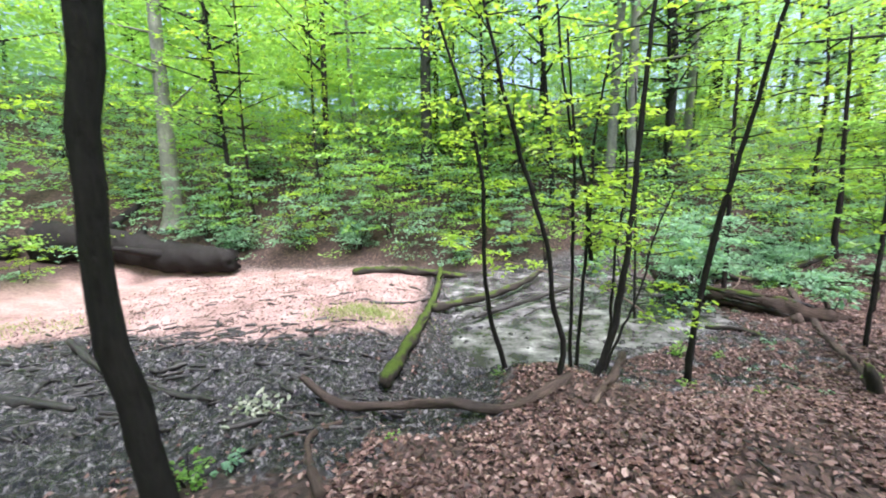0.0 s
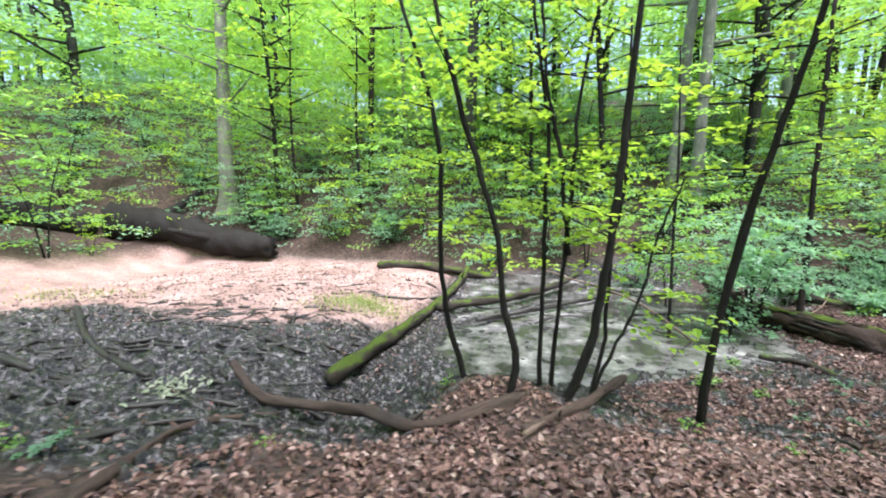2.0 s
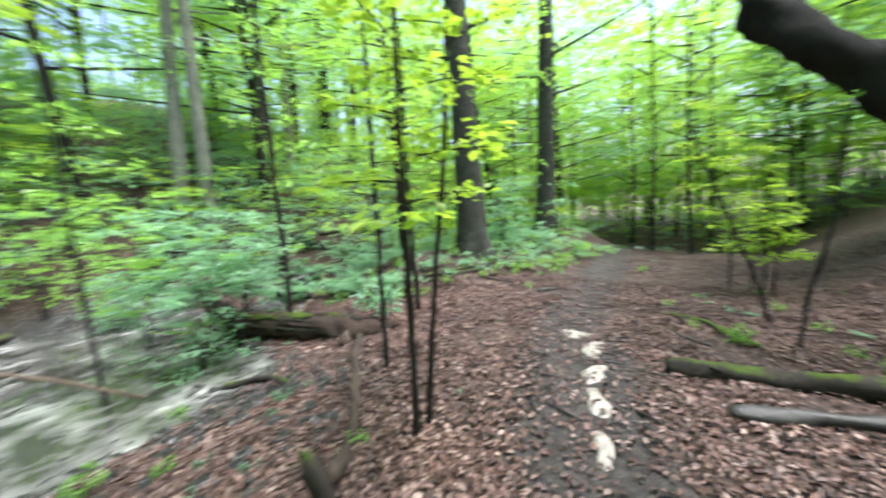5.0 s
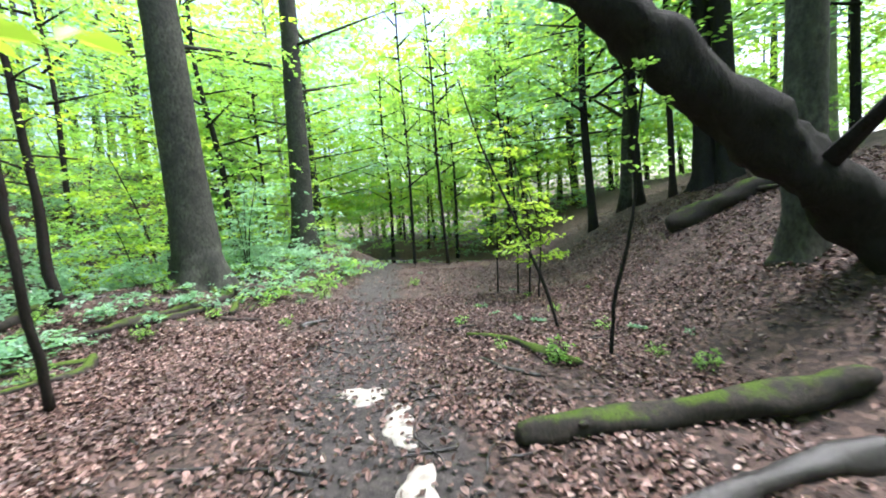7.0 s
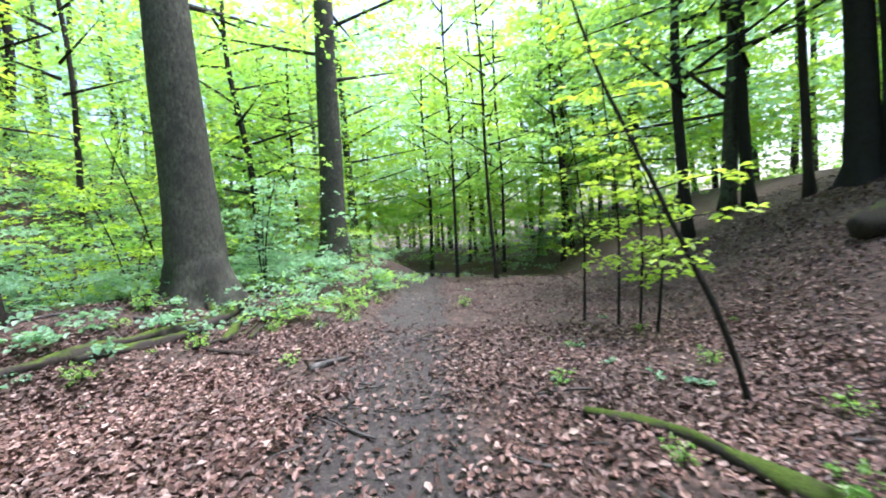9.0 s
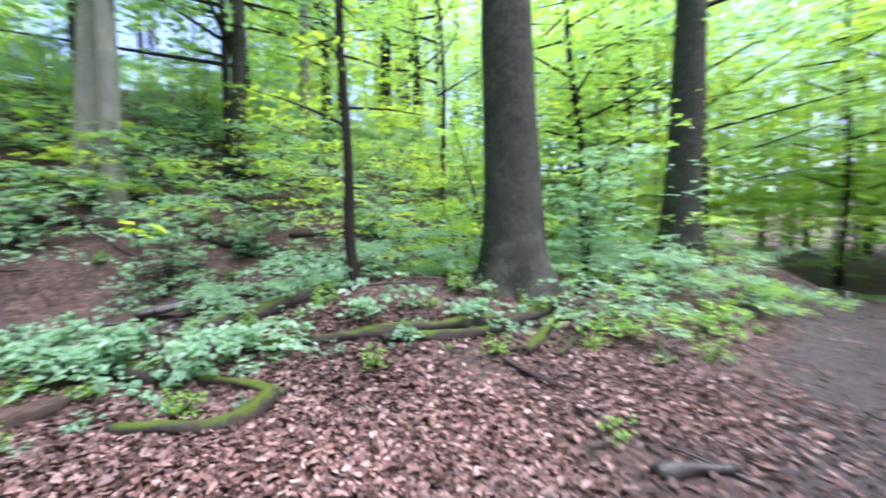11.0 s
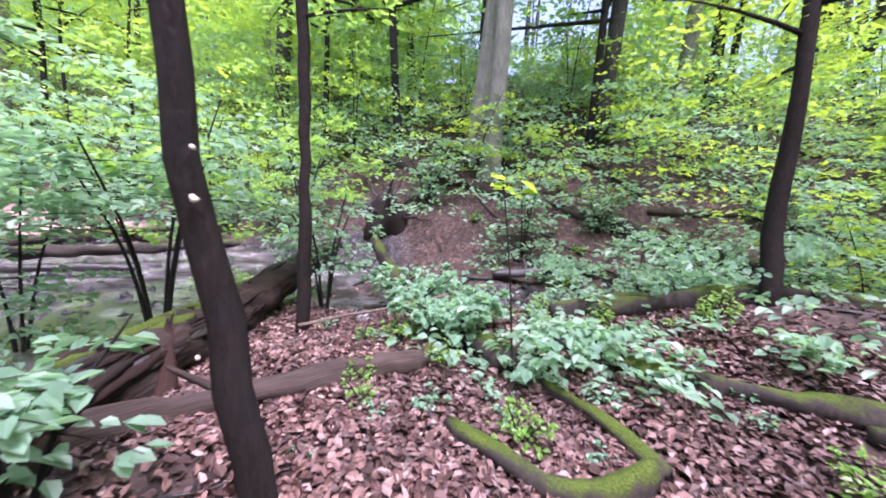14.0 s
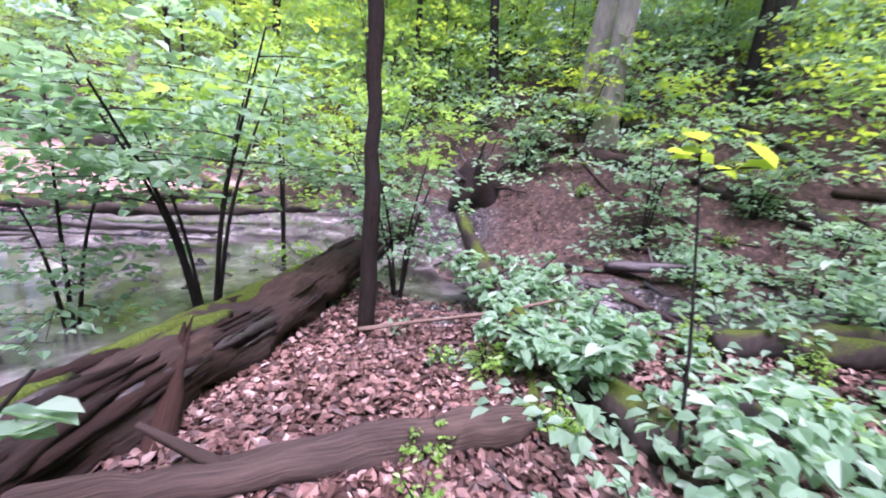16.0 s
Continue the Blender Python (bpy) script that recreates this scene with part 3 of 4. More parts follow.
log("fallen_log", "weathered pale log with peeled top and splits along its grain", [(6.35, 6.75), (6.75, 7.22), (7.0, 7.52), (7.24, 7.85), (7.52, 8.17), (7.86, 8.58)], 0.088, 0.075, BARE, lift=0.35, stubs=1, sides=18, torn=0.03)
log("mossy_branch", "mossy broken limb forking off the pale log", [(7.7, 8.3), (7.85, 8.6), (7.8, 8.85), (7.68, 9.1)], 0.04, 0.022, MOSS_MORE, "branch")
def decayed_trunk():
    """A broken trunk: a dark core, long splinters along its flanks and cushions of moss on its back."""
    pts = [(6.85, 6.6, -1.06), (6.54, 7.4, -1.02), (6.33, 7.94, -1.03), (6.06, 8.65, -1.05), (5.72, 9.6, -0.99), (5.66, 10.9, -0.64)]
    n = 70
    line = spline(pts, n)
    off = np.array(pts[0])
    base = new("fallen_tree")
    base.location = off
    length = float(np.sum(np.linalg.norm(np.diff(line, axis=0), axis=1)))
    radii = np.interp(np.linspace(0, 1, n), [0, 0.3, 0.75, 1], [0.23, 0.22, 0.18, 0.11])
    v, q, t = tube(line, radii, 28, 0.09, torn=0.15)
    part("stem", grained(mesh_of("stem", v - off, q, t, ROTTEN), n, 28, length), base)
    tang = unit(np.gradient(line, axis=0))
    side = unit(np.cross(tang, [0, 0, 1.0]))
    over = np.cross(side, tang)
    for k in range(44):
        a = rng.uniform(-0.5, 3.6)
        m = int(rng.uniform(8, 26))
        i0 = int(rng.uniform(0, n - m))
        idx = np.arange(i0, i0 + m)
        a2 = a + np.linspace(0, rng.normal(0, 0.25), m)
        r = rng.uniform(0.01, 0.032)
        c = line[idx] + (radii[idx] * rng.uniform(0.95, 1.03))[:, None] * (np.cos(a2)[:, None] * side[idx] + np.sin(a2)[:, None] * over[idx])
        rr = r * np.sin(np.linspace(0.25, 2.9, m)) ** 0.6 * (1 + 0.25 * rng.normal(0, 1, m).clip(-1.5, 1.5))
        v, q, t = tube(c, np.maximum(rr, 0.004), 7, 0.2, torn=0.03)
        mat = (ROTTEN, RED_WOOD, WET_WOOD)[k % 3]
        part("splinter", grained(mesh_of("splinter", v - off, q, t, mat), m, 7, 0.06 * m), base)
    for i0, m, a, r in ((16, 14, 1.9, 0.07), (27, 12, 2.1, 0.06), (8, 9, 1.7, 0.06), (36, 9, 2.2, 0.045), (20, 8, 1.35, 0.05)):
        idx = np.arange(i0, i0 + m)
        c = line[idx] + (radii[idx] - 0.45 * r)[:, None] * (np.cos(a) * side[idx] + np.sin(a) * over[idx])
        v, q, t = tube(c, r * np.sin(np.linspace(0.3, 2.85, m)) ** 0.5, 12, 0.14)
        v = v + rng.normal(0, 0.004, v.shape)
        part("moss", mesh_of("moss", v - off, q, t, MOSS), base, "cushion of green moss")
    tagged(base, "great decayed trunk, split and mossy, lying toward the hollow", "log")


decayed_trunk()
log("dead_branch", "reddish broken slab of wood against the log", [(6.85, 7.6, -1.1), (6.66, 7.78, -0.98), (6.42, 7.98, -0.78)], 0.06, 0.025, RED_WOOD, "branch", torn=0.08)
log("fallen_log", "mossy log slanting down to the brook", [(6.05, 11.3, -0.55), (6.8, 10.3, -0.8), (7.5, 9.5), (8.0, 9.1), (8.4, 8.8)], 0.07, 0.1, MOSSY, stubs=2)
log("dead_branch", "thin pale stick across the hollow", [(6.67, 8.85, -1.02), (7.0, 9.1, -0.95), (7.31, 9.45, -0.92), (7.65, 9.85, -0.85)], 0.014, 0.01, STICK, "branch")
log("fallen_pole", "long dark pole lying across the pond", [(-0.4, 8.4, -1.02), (1.0, 9.3, -1.02), (2.2, 10.6, -1.0), (3.0, 11.9, -0.95)], 0.1, 0.07, MOSSY, "log")
log("fallen_pole", "second dark pole lying in the water", [(0.5, 7.9, -1.1), (1.9, 9.0, -1.1), (3.2, 10.0, -1.1)], 0.06, 0.05, WET_WOOD, "log")
log("fallen_log", "dark log on the hillside", [(4.9, 15.9), (6.4, 15.3), (7.9, 14.9)], 0.13, 0.11, MOSSY, stubs=1)
log("fallen_log", "dark log on the hillside", [(3.9, 15.6), (6.6, 14.4), (8.6, 14.0)], 0.14, 0.1, BARE, stubs=2)
log("fallen_log", "mossy log below the hillside", [(8.9, 13.9), (10.2, 13.7), (11.9, 13.5)], 0.12, 0.1, MOSSY, stubs=2)
log("mossy_log", "wet log at the brook's edge", [(8.5, 10.0, -0.95), (9.0, 10.9, -1.05), (9.8, 11.9, -1.05)], 0.09, 0.06, WET_WOOD, stubs=2)
log("dead_branch", "dark wet root over the brook", [(7.7, 11.9, -1.0), (8.4, 12.0, -0.9), (9.1, 12.5, -0.85)], 0.07, 0.05, WET_WOOD, "branch", stubs=3)
log("leaning_dead_tree", "thick dark broken trunk leaning over the trail from the bank", [(9.36, -0.4, -0.45), (9.34, 0.4, 0.38), (9.32, 1.4, 1.35), (9.3, 2.1, 2.05), (9.29, 2.75, 2.68)], 0.27, 0.2, BARK_DARK, "tree trunk", sides=18, stubs=2, torn=0.12)

# broken wood lying about the hollow and at the beech's foot
WOOD = ((8.0, 13.0, 9.6, 13.6, 30, 1.6), (6.0, 15.0, 13.6, 18.5, 26, 2.6), (11.0, 14.0, 7.4, 9.6, 14, 1.2), (7.0, 8.6, 9.9, 12.2, 9, 0.9))
for xlo, xhi, ylo, yhi, many, reach in WOOD:
    for k in range(many):
        x, y = rng.uniform(xlo, xhi), rng.uniform(ylo, yhi)
        az, ln = rng.normal(-0.25, 0.6), reach * rng.uniform(0.5, 1.2)
        ends = [(x + s * ln * math.cos(az), y + s * ln * math.sin(az) + 0.06 * math.sin(5 * s + k)) for s in (-0.5, -0.15, 0.2, 0.5)]
        r = rng.uniform(0.018, 0.05) * (1.4 if reach > 2 else 1.0)
        mat, state = ((WET_WOOD, "dark wet"), (MOSSY, "dark mossy"), (BARE, "bare weathered"))[k % 3]
        log("dead_branch", state + " broken branch lying among seedlings", ends, r, 0.6 * r, mat, "branch", lift=0.9, sides=8, stubs=1 + k % 2)

# root plate of an upturned tree in the hollow
def root_plate():
    base = new("root_plate")
    base.location = (5.2, 13.2, float(height(5.2, 13.2)))
    n, m = 22, 9
    pieces = []
    line = spline([(0, 0.2, -0.2), (0.05, 0.1, 0.3), (0.1, 0.0, 0.75)], 10)
    v, q, t = tube(line, 0.36 * np.sin(np.linspace(0.9, 2.8, 10)) + 0.04, 18, 0.12)
    part("earth", mesh_of("earth", v, q, t, BARK_BROWN), base)
    for k in range(n):
        az, el = rng.uniform(0, 6.28), rng.uniform(-0.3, 1.2)
        way = np.array([np.cos(az) * np.cos(el), np.sin(az) * np.cos(el), np.sin(el)])
        s = np.linspace(0, 1, m)[:, None]
        ln = rng.uniform(0.4, 0.9)
        pts = np.array([0, 0.0, 0.35]) + way * s * ln + rng.normal(0, 0.03, (m, 3)).cumsum(0)
        v, q, t = tube(pts, np.linspace(0.05, 0.01, m), 6, 0.1)
        part("root", mesh_of("root", v, q, t, BARK_BROWN if k % 3 == 0 else WET_WOOD), base)
    tagged(base, "upturned root plate with dark earth and torn roots", "root plate")


root_plate()


# ---- the hazel clump and single saplings beside the pond ----
def clump():
    base = new("hazel_clump")
    off = on_ground(1.45, 4.5)
    base.location = off
    stems = [
        ([(0.72, 4.72, -0.85), (0.49, 4.67, 0.1), (0.46, 4.67, 0.92), (0.46, 4.67, 1.75), (0.3, 4.63, 2.5), (-0.1, 4.55, 3.8)], 0.034),
        ([(1.18, 4.05, -0.6), (1.24, 4.05, -0.15), (1.12, 4.04, 0.35), (1.1, 4.04, 0.78), (0.93, 4.02, 1.45), (0.72, 4.0, 2.2), (0.4, 3.95, 3.6)], 0.034),
        ([(1.48, 4.55, -0.8), (1.5, 4.55, 0.39), (1.51, 4.55, 1.18), (1.52, 4.55, 1.93), (1.4, 4.55, 2.7), (1.3, 4.5, 3.8)], 0.026),
        ([(1.6, 4.7, -0.9), (1.71, 4.7, 0.64), (1.76, 4.7, 1.28), (1.8, 4.7, 2.04), (2.0, 4.69, 3.3)], 0.027),
        ([(1.73, 4.55, 0.7), (1.62, 4.5, 1.67), (1.5, 4.5, 2.25), (1.42, 4.5, 3.3)], 0.024),
        ([(1.65, 4.36, -0.85), (1.88, 4.34, -0.28), (2.01, 4.33, 0.45), (2.1, 4.33, 1.31), (2.15, 4.33, 1.93), (2.28, 4.32, 3.6)], 0.046),
        ([(2.05, 5.0, -1.1), (2.21, 5.09, -0.36), (2.24, 5.08, 0.58), (2.35, 5.07, 1.44), (2.33, 5.07, 3.0)], 0.024),
        ([(2.0, 4.85, -1.1), (2.21, 4.9, -0.5), (2.45, 4.86, 0.11), (2.66, 4.82, 1.0), (2.85, 4.8, 1.5)], 0.02),
    ]
    items, wood = [], []
    for pts, r in stems:
        line = spline(pts, 26)
        line[2:] += rng.normal(0, 0.006, (24, 3))
        v, q, t = tube(line, np.linspace(r, r * 0.45, 26), 8, 0.07, flare=0.35)
        part("stem", mesh_of("stem", v - off, q, t, BARK_DARK), base)
        twigs = []
        for k in range(9):
            i = int(rng.uniform(0.42, 0.98) * 25)
            az = rng.uniform(0, 6.28)
            way = unit(np.array([np.cos(az), np.sin(az), rng.uniform(-0.05, 0.35)]))
            ln = rng.uniform(0.4, 0.95)
            twigs.append(tube(line[i] + way * np.linspace(0, ln, 4)[:, None], np.linspace(0.009, 0.003, 4), 5))
            items.append(spray(line[i] - off, way, ln, 26, 0.085, 0.15))
        wood += twigs
    v, q, t = join(wood)
    tagged(part("twig", mesh_of("twig", v - off, q, t, BARK_DARK), base), kind="stuff")
    part("crown", sprays_to_mesh("crown", items, LEAF_LIME, aspect=0.7), base, "lime green layered leaves")
    tagged(base, "clump of thin dark hazel stems fanning up from the bank", "shrub")


clump()


def sapling(label, pts, r, first, count, reach, leaf, per, mat=BARK_DARK, leaf_mat=LEAF_MID, name="sapling", rise=0.2, taper=0.4, n=28, group="", category="sapling"):
    line = spline(pts, n)
    line[1:] += rng.normal(0, 0.1 * min(r, 0.05), (n - 1, 3))
    stem, items = branchy(line, np.linspace(r, r * taper, n), first, count, reach, leaf, per, rise)
    return grown(name, label, category, line, None, mat, leaf_mat, stem, items, group, aspect=0.62)


sapling("dark slender sapling leaning over the leaf-covered bank", [(3.07, 4.73, -1.1), (3.14, 4.7, -0.03), (3.25, 4.65, 0.8), (3.4, 4.59, 1.6), (3.6, 4.5, 2.65), (3.9, 4.4, 4.2)], 0.044, 0.5, 16, 0.9, 0.09, 26, leaf_mat=LEAF_LIME)
sapling("thin sapling behind the pond's bank", [(3.88, 7.8, -1.35), (3.87, 7.8, -0.5), (3.85, 7.81, 0.67), (3.86, 7.81, 1.57), (3.78, 7.83, 3.6)], 0.03, 0.3, 16, 1.1, 0.09, 30)
sapling("dark smooth trunk of a young tree close to the trail", [(-0.97, 1.11, 0.0), (-0.99, 1.1, 0.5), (-1.02, 1.08, 1.01), (-1.04, 1.07, 1.35), (-1.03, 1.08, 1.7), (-0.98, 1.12, 2.2), (-0.9, 1.2, 4.5)], 0.05, 0.65, 12, 1.0, 0.09, 30, taper=0.6, name="young_tree", category="tree")
sapling("brown sapling leaning across the trail, spotted with pale lichen", [(8.03, 7.07, -1.1), (7.98, 7.0, -0.6), (7.93, 6.96, -0.19), (7.89, 6.92, 0.1), (7.88, 6.91, 0.4), (7.88, 6.9, 0.9), (7.95, 6.9, 3.6)], 0.043, 0.6, 10, 0.9, 0.085, 30, BARK_BROWN, LEAF_MID)
sapling("straight brown sapling beside the decayed trunk", [(6.6, 9.0, -1.2), (6.61, 9.0, -0.45), (6.6, 9.0, 0.61), (6.58, 8.98, 1.4), (6.6, 9.0, 4.6)], 0.055, 0.45, 16, 1.0, 0.09, 32, BARK_BROWN, LEAF_MID, taper=0.55)
sapling("slim dark tree with a mossy foot beside logs", [(10.3, 10.1, -0.75), (10.26, 10.12, 0.0), (10.28, 10.11, 0.81), (10.27, 10.11, 1.42), (10.25, 10.12, 2.2), (10.2, 10.2, 5.2)], 0.075, 0.35, 18, 1.3, 0.1, 36, BARK_BROWN, LEAF_LIME)
sapling("thin twin stem of a sapling by the trail", [(5.31, 4.02, -0.9), (5.33, 4.0, 0.19), (5.34, 4.0, 0.83), (5.35, 3.98, 1.4), (5.4, 3.95, 2.9)], 0.03, 0.42, 16, 0.75, 0.1, 26, BARK_BROWN, LEAF_LIME, group="twin saplings")
sapling("thin twin stem of a sapling by the trail", [(5.47, 4.08, -0.9), (5.57, 3.99, 0.28), (5.65, 3.92, 0.99), (5.76, 3.84, 2.6)], 0.024, 0.5, 12, 0.7, 0.09, 24, BARK_BROWN, LEAF_LIME, group="twin saplings")
sapling("bowed thin sapling leaning over the bank", [(10.49, 2.53, -1.25), (10.53, 2.68, -0.66), (10.58, 2.89, -0.11), (10.64, 3.15, 0.58), (10.7, 3.42, 1.29), (10.75, 3.65, 2.1)], 0.024, 0.35, 12, 0.7, 0.08, 22, leaf_mat=LEAF_LIME)
for x, y, top in ((12.9, 3.0, 3.4), (12.6, 2.8, 2.4), (12.4, 2.65, 2.0), (13.3, 3.4, 3.0)):
    g = on_ground(x, y, -0.05)
    sapling("thin upright sapling at the foot of the bank", [g, g + (0.02, -0.04, 1.5), g + (0.05, 0.1, top)], 0.02, 0.3, 12, 0.75, 0.09, 24, leaf_mat=LEAF_LIME, group="bank saplings")
sapling("dark thin crooked sapling on the bank", [(9.32, 2.19, -1.15), (9.29, 2.14, -0.52), (9.25, 2.05, -0.09), (9.22, 1.97, 0.41), (9.21, 1.95, 0.89), (9.15, 1.85, 1.7)], 0.022, 0.6, 6, 0.5, 0.08, 16)
sapling("sapling with a crooked grey stem", [(6.05, 5.35, -1.1), (6.07, 5.34, 0.23), (6.09, 5.33, 1.2), (6.12, 5.32, 3.4)], 0.03, 0.35, 14, 0.9, 0.09, 28, leaf_mat=LEAF_MID)
sapling("pale thin branch bending low over the pond", [(4.3, 7.7, -1.3), (3.2, 7.4, -0.5), (2.0, 7.2, -0.05), (0.9, 7.0, 0.33), (-0.3, 6.95, 0.85)], 0.022, 0.62, 8, 0.75, 0.095, 34, STICK, LEAF_LIME, rise=0.05)


sapling("thin seedling stem with star-shaped lime leaves", [(8.42, 8.7, -1.08), (8.36, 8.72, -0.5), (8.25, 8.75, 0.24)], 0.008, 0.9, 3, 0.2, 0.12, 3, leaf_mat=LEAF_LIME)


def shrub(label, x, y, n_stems, tall, spread, leaf, per, leaf_mat, name="hazel_shrub", mat=BARK_DARK, group="", branches=7, first=0.4):
    base = new(name)
    off = on_ground(x, y, -0.03)
    base.location = off
    items, wood = [], []
    for k in range(n_stems):
        az = 6.28 * k / n_stems + rng.normal(0, 0.4)
        lean = spread * rng.uniform(0.5, 1.1)
        top = np.array([np.cos(az) * lean, np.sin(az) * lean, tall * rng.uniform(0.75, 1.1)])
        line = spline([(0.03 * np.cos(az), 0.03 * np.sin(az), 0), top * (0.35, 0.35, 0.5), top], 14)
        stem, it = branchy(line, np.linspace(0.012 + 0.004 * tall, 0.005, 14), first, branches, 0.38 * tall + 0.1, leaf, per, 0.15, 6, 0.004)
        v, q, t = stem[0]
        part("stem", mesh_of("stem", v, q, t, mat), base)
        wood += stem[1:]
        items += it
    v, q, t = join(wood)
    tagged(part("twig", mesh_of("twig", v, q, t, mat), base), kind="stuff")
    part("crown", sprays_to_mesh("crown", items, leaf_mat, aspect=0.66), base)
    return tagged(base, label, "shrub", group)


shrub("leafy hazel shrub with bare crooked stems by the decayed trunk", 5.55, 8.55, 6, 1.9, 0.75, 0.085, 18, LEAF_SKYLIT, first=0.6)
shrub("low shrub with round pale green leaves over the log", 7.12, 6.95, 4, 0.62, 0.42, 0.09, 12, LEAF_SKYLIT, branches=5)
shrub("fresh green shrub beside the straight sapling", 6.2, 9.9, 4, 1.35, 0.55, 0.08, 20, LEAF_SKYLIT)
shrub("low green shrub in the hollow", 7.15, 10.2, 6, 0.6, 0.6, 0.075, 22, LEAF_SKYLIT)
shrub("low green shrub growing over logs", 7.9, 9.2, 6, 0.42, 0.5, 0.075, 20, LEAF_SKYLIT)
shrub("knee-high green shrub by the brook", 10.1, 11.7, 5, 0.7, 0.6, 0.08, 20, LEAF_SKYLIT)


# ---- large trees ----
def crown_mesh(name, r, tall, limbs, per, leaf, leaf_mat, start, flat=0.3, simple=True):
    items, wood = [], []
    for k in range(limbs):
        f = (k + 0.5) / limbs
        az = 2.4 * k + rng.normal(0, 0.4)
        z = start + (tall - start) * f
        ln = r * (1.15 - 0.55 * f) * rng.uniform(0.7, 1.2)
        way = unit(np.array([np.cos(az), np.sin(az), flat * rng.uniform(0.2, 1.4)]))
        p = np.array([0, 0, z])
        wood.append(tube(p + way * np.linspace(0, ln * 0.9, 5)[:, None], np.linspace(0.012 * tall * 0.3 + 0.01, 0.008, 5), 5, 0.08))
        for s in (0.3, 0.55, 0.8):
            a2 = az + rng.choice([-1, 1]) * rng.uniform(0.3, 0.9)
            w2 = unit(np.array([np.cos(a2), np.sin(a2), rng.uniform(-0.1, 0.4)]))
            items.append(spray(p + way * ln * s, w2, ln * 0.6, per // 4, leaf, 0.1, 0.5))
        items.append(spray(p, way, ln, per // 3, leaf, 0.12))
    return wood, items


def beech(label, x, y, r, pts_top, mat=BARK_GREY, start=5.0, tall=15.0, name="beech_tree", flare=0.9, leaf_mat=LEAF_MID, limbs=14, per=160):
    g = on_ground(x, y, -0.15)
    tx, ty = pts_top
    n = 30
    line = spline([g, g + (0.3 * tx, 0.3 * ty, 0.3 * tall), g + (tx, ty, tall)], n)
    base = new(name)
    base.location = g
    s = np.linspace(0, 1, n)
    dense = np.concatenate([g + (line[2] - g) * np.linspace(0, 1, 14)[:, None], line[3:]])
    rad = np.concatenate([np.full(14, r * 1.02), r * (1.02 - 0.55 * s[3:])])
    v, q, t = tube(dense, rad, 22, 0.025, flare=flare * 0.75)
    part("trunk", mesh_of("trunk", v - g, q, t, mat), base)
    wood, items = crown_mesh("crown", 3.6, tall, limbs, per, 0.15, leaf_mat, start)
    v, q, t = join(wood)
    lean = np.array([tx / tall, ty / tall, 0])
    v = v + v[:, 2:3] * lean
    tagged(part("limb", mesh_of("limb", v, q, t, mat), base), kind="stuff")
    items = [(c + c[:, 2:3] * lean, d, nn, sz) for c, d, nn, sz in items]
    part("crown", sprays_to_mesh("crown", items, leaf_mat, True, 0.7), base)
    for k in range(5 if r > 0.3 else 0):
        az = rng.uniform(0, 6.28)
        ln = r * rng.uniform(1.8, 3.0)
        s2 = np.linspace(0, 1, 7)
        px, py = np.cos(az) * (r * 0.7 + ln * s2), np.sin(az + 0.2 * s2) * (r * 0.7 + ln * s2)
        pz = height(g[0] + px, g[1] + py) - g[2] + 0.28 * r * (1 - s2) ** 2 - 0.02
        v, q, t = tube(np.stack([px, py, pz], 1), np.linspace(0.22 * r, 0.05 * r, 7), 8, 0.1)
        part("root", mesh_of("root", v, q, t, MOSSY), base)
    return tagged(base, label, "tree", "large trees")


beech("mighty grey beech with a mossy flared foot", 12.5, 9.5, 0.4, (-0.2, 0.1), start=4.6)
beech("tall grey beech further along the ridge", 17.6, 10.0, 0.36, (0.2, -0.5), start=5)
beech("grey trunk on the bank behind the leaning trunk", 10.2, 0.0, 0.18, (0.1, 0.1), start=8.5, limbs=7)
beech("dark twin trunk on the crest of the bank", 16.4, -1.85, 0.24, (0.3, 0.2), mat=BARK_DARK, start=8.5, limbs=8)
beech("dark twin trunk on the crest of the bank", 16.05, -2.25, 0.24, (0.5, 0.6), mat=BARK_DARK, start=8.5, limbs=8)
beech("pale smooth beech at the head of the hollow", 7.0, 14.8, 0.19, (0.2, 0.1), BARK_PALE, 5.0, 15, leaf_mat=LEAF_LIME)
beech("pale smooth beech beside its twin", 6.45, 15.4, 0.2, (0.9, 0.3), BARK_PALE, 5.5, 15)
beech("pale beech up the hillside", 11.2, 18.3, 0.18, (0.6, 0.0), BARK_PALE, 5.0, 14)
beech("dark forked tree on the slope", 4.4, 15.7, 0.11, (-0.9, -0.4), BARK_DARK, 3.5, 11)
beech("dark tall trunk behind the pond", -0.8, 17.4, 0.26, (0.6, 0.0), BARK_GREY, 5.0, 15)
beech("dark trunk high on the slope", 16.2, 24.0, 0.32, (0.6, -0.3), BARK_DARK, 5.0, 16)
beech("grey trunk rising from the western bank", -10.5, 14.8, 0.3, (0.3, 0.6), BARK_PALE, 4.0, 14)


# ---- slender trees, grown once in a few shapes and repeated ----
def pole_tree(label, tall, start, reach, limbs, per, leaf, mat, leaf_mat, bend):
    n = 16
    line = spline([(0, 0, -0.2), (bend, 0, 0.4 * tall), (0.2 * bend, bend, 0.75 * tall), (bend, bend, tall)], n)
    base = new("slender_tree")
    v, q, t = tube(line, np.linspace(0.1, 0.04, n), 9, 0.05, flare=0.5)
    wood, items = crown_mesh("crown", reach, tall * 0.98, limbs, per, leaf, leaf_mat, start)
    part("trunk", mesh_of("trunk", *[np.asarray(a) for a in (v, q, t)], mat), base)
    wv, wq, wt = join(wood)
    tagged(part("limb", mesh_of("limb", wv, wq, wt, mat), base), kind="stuff")
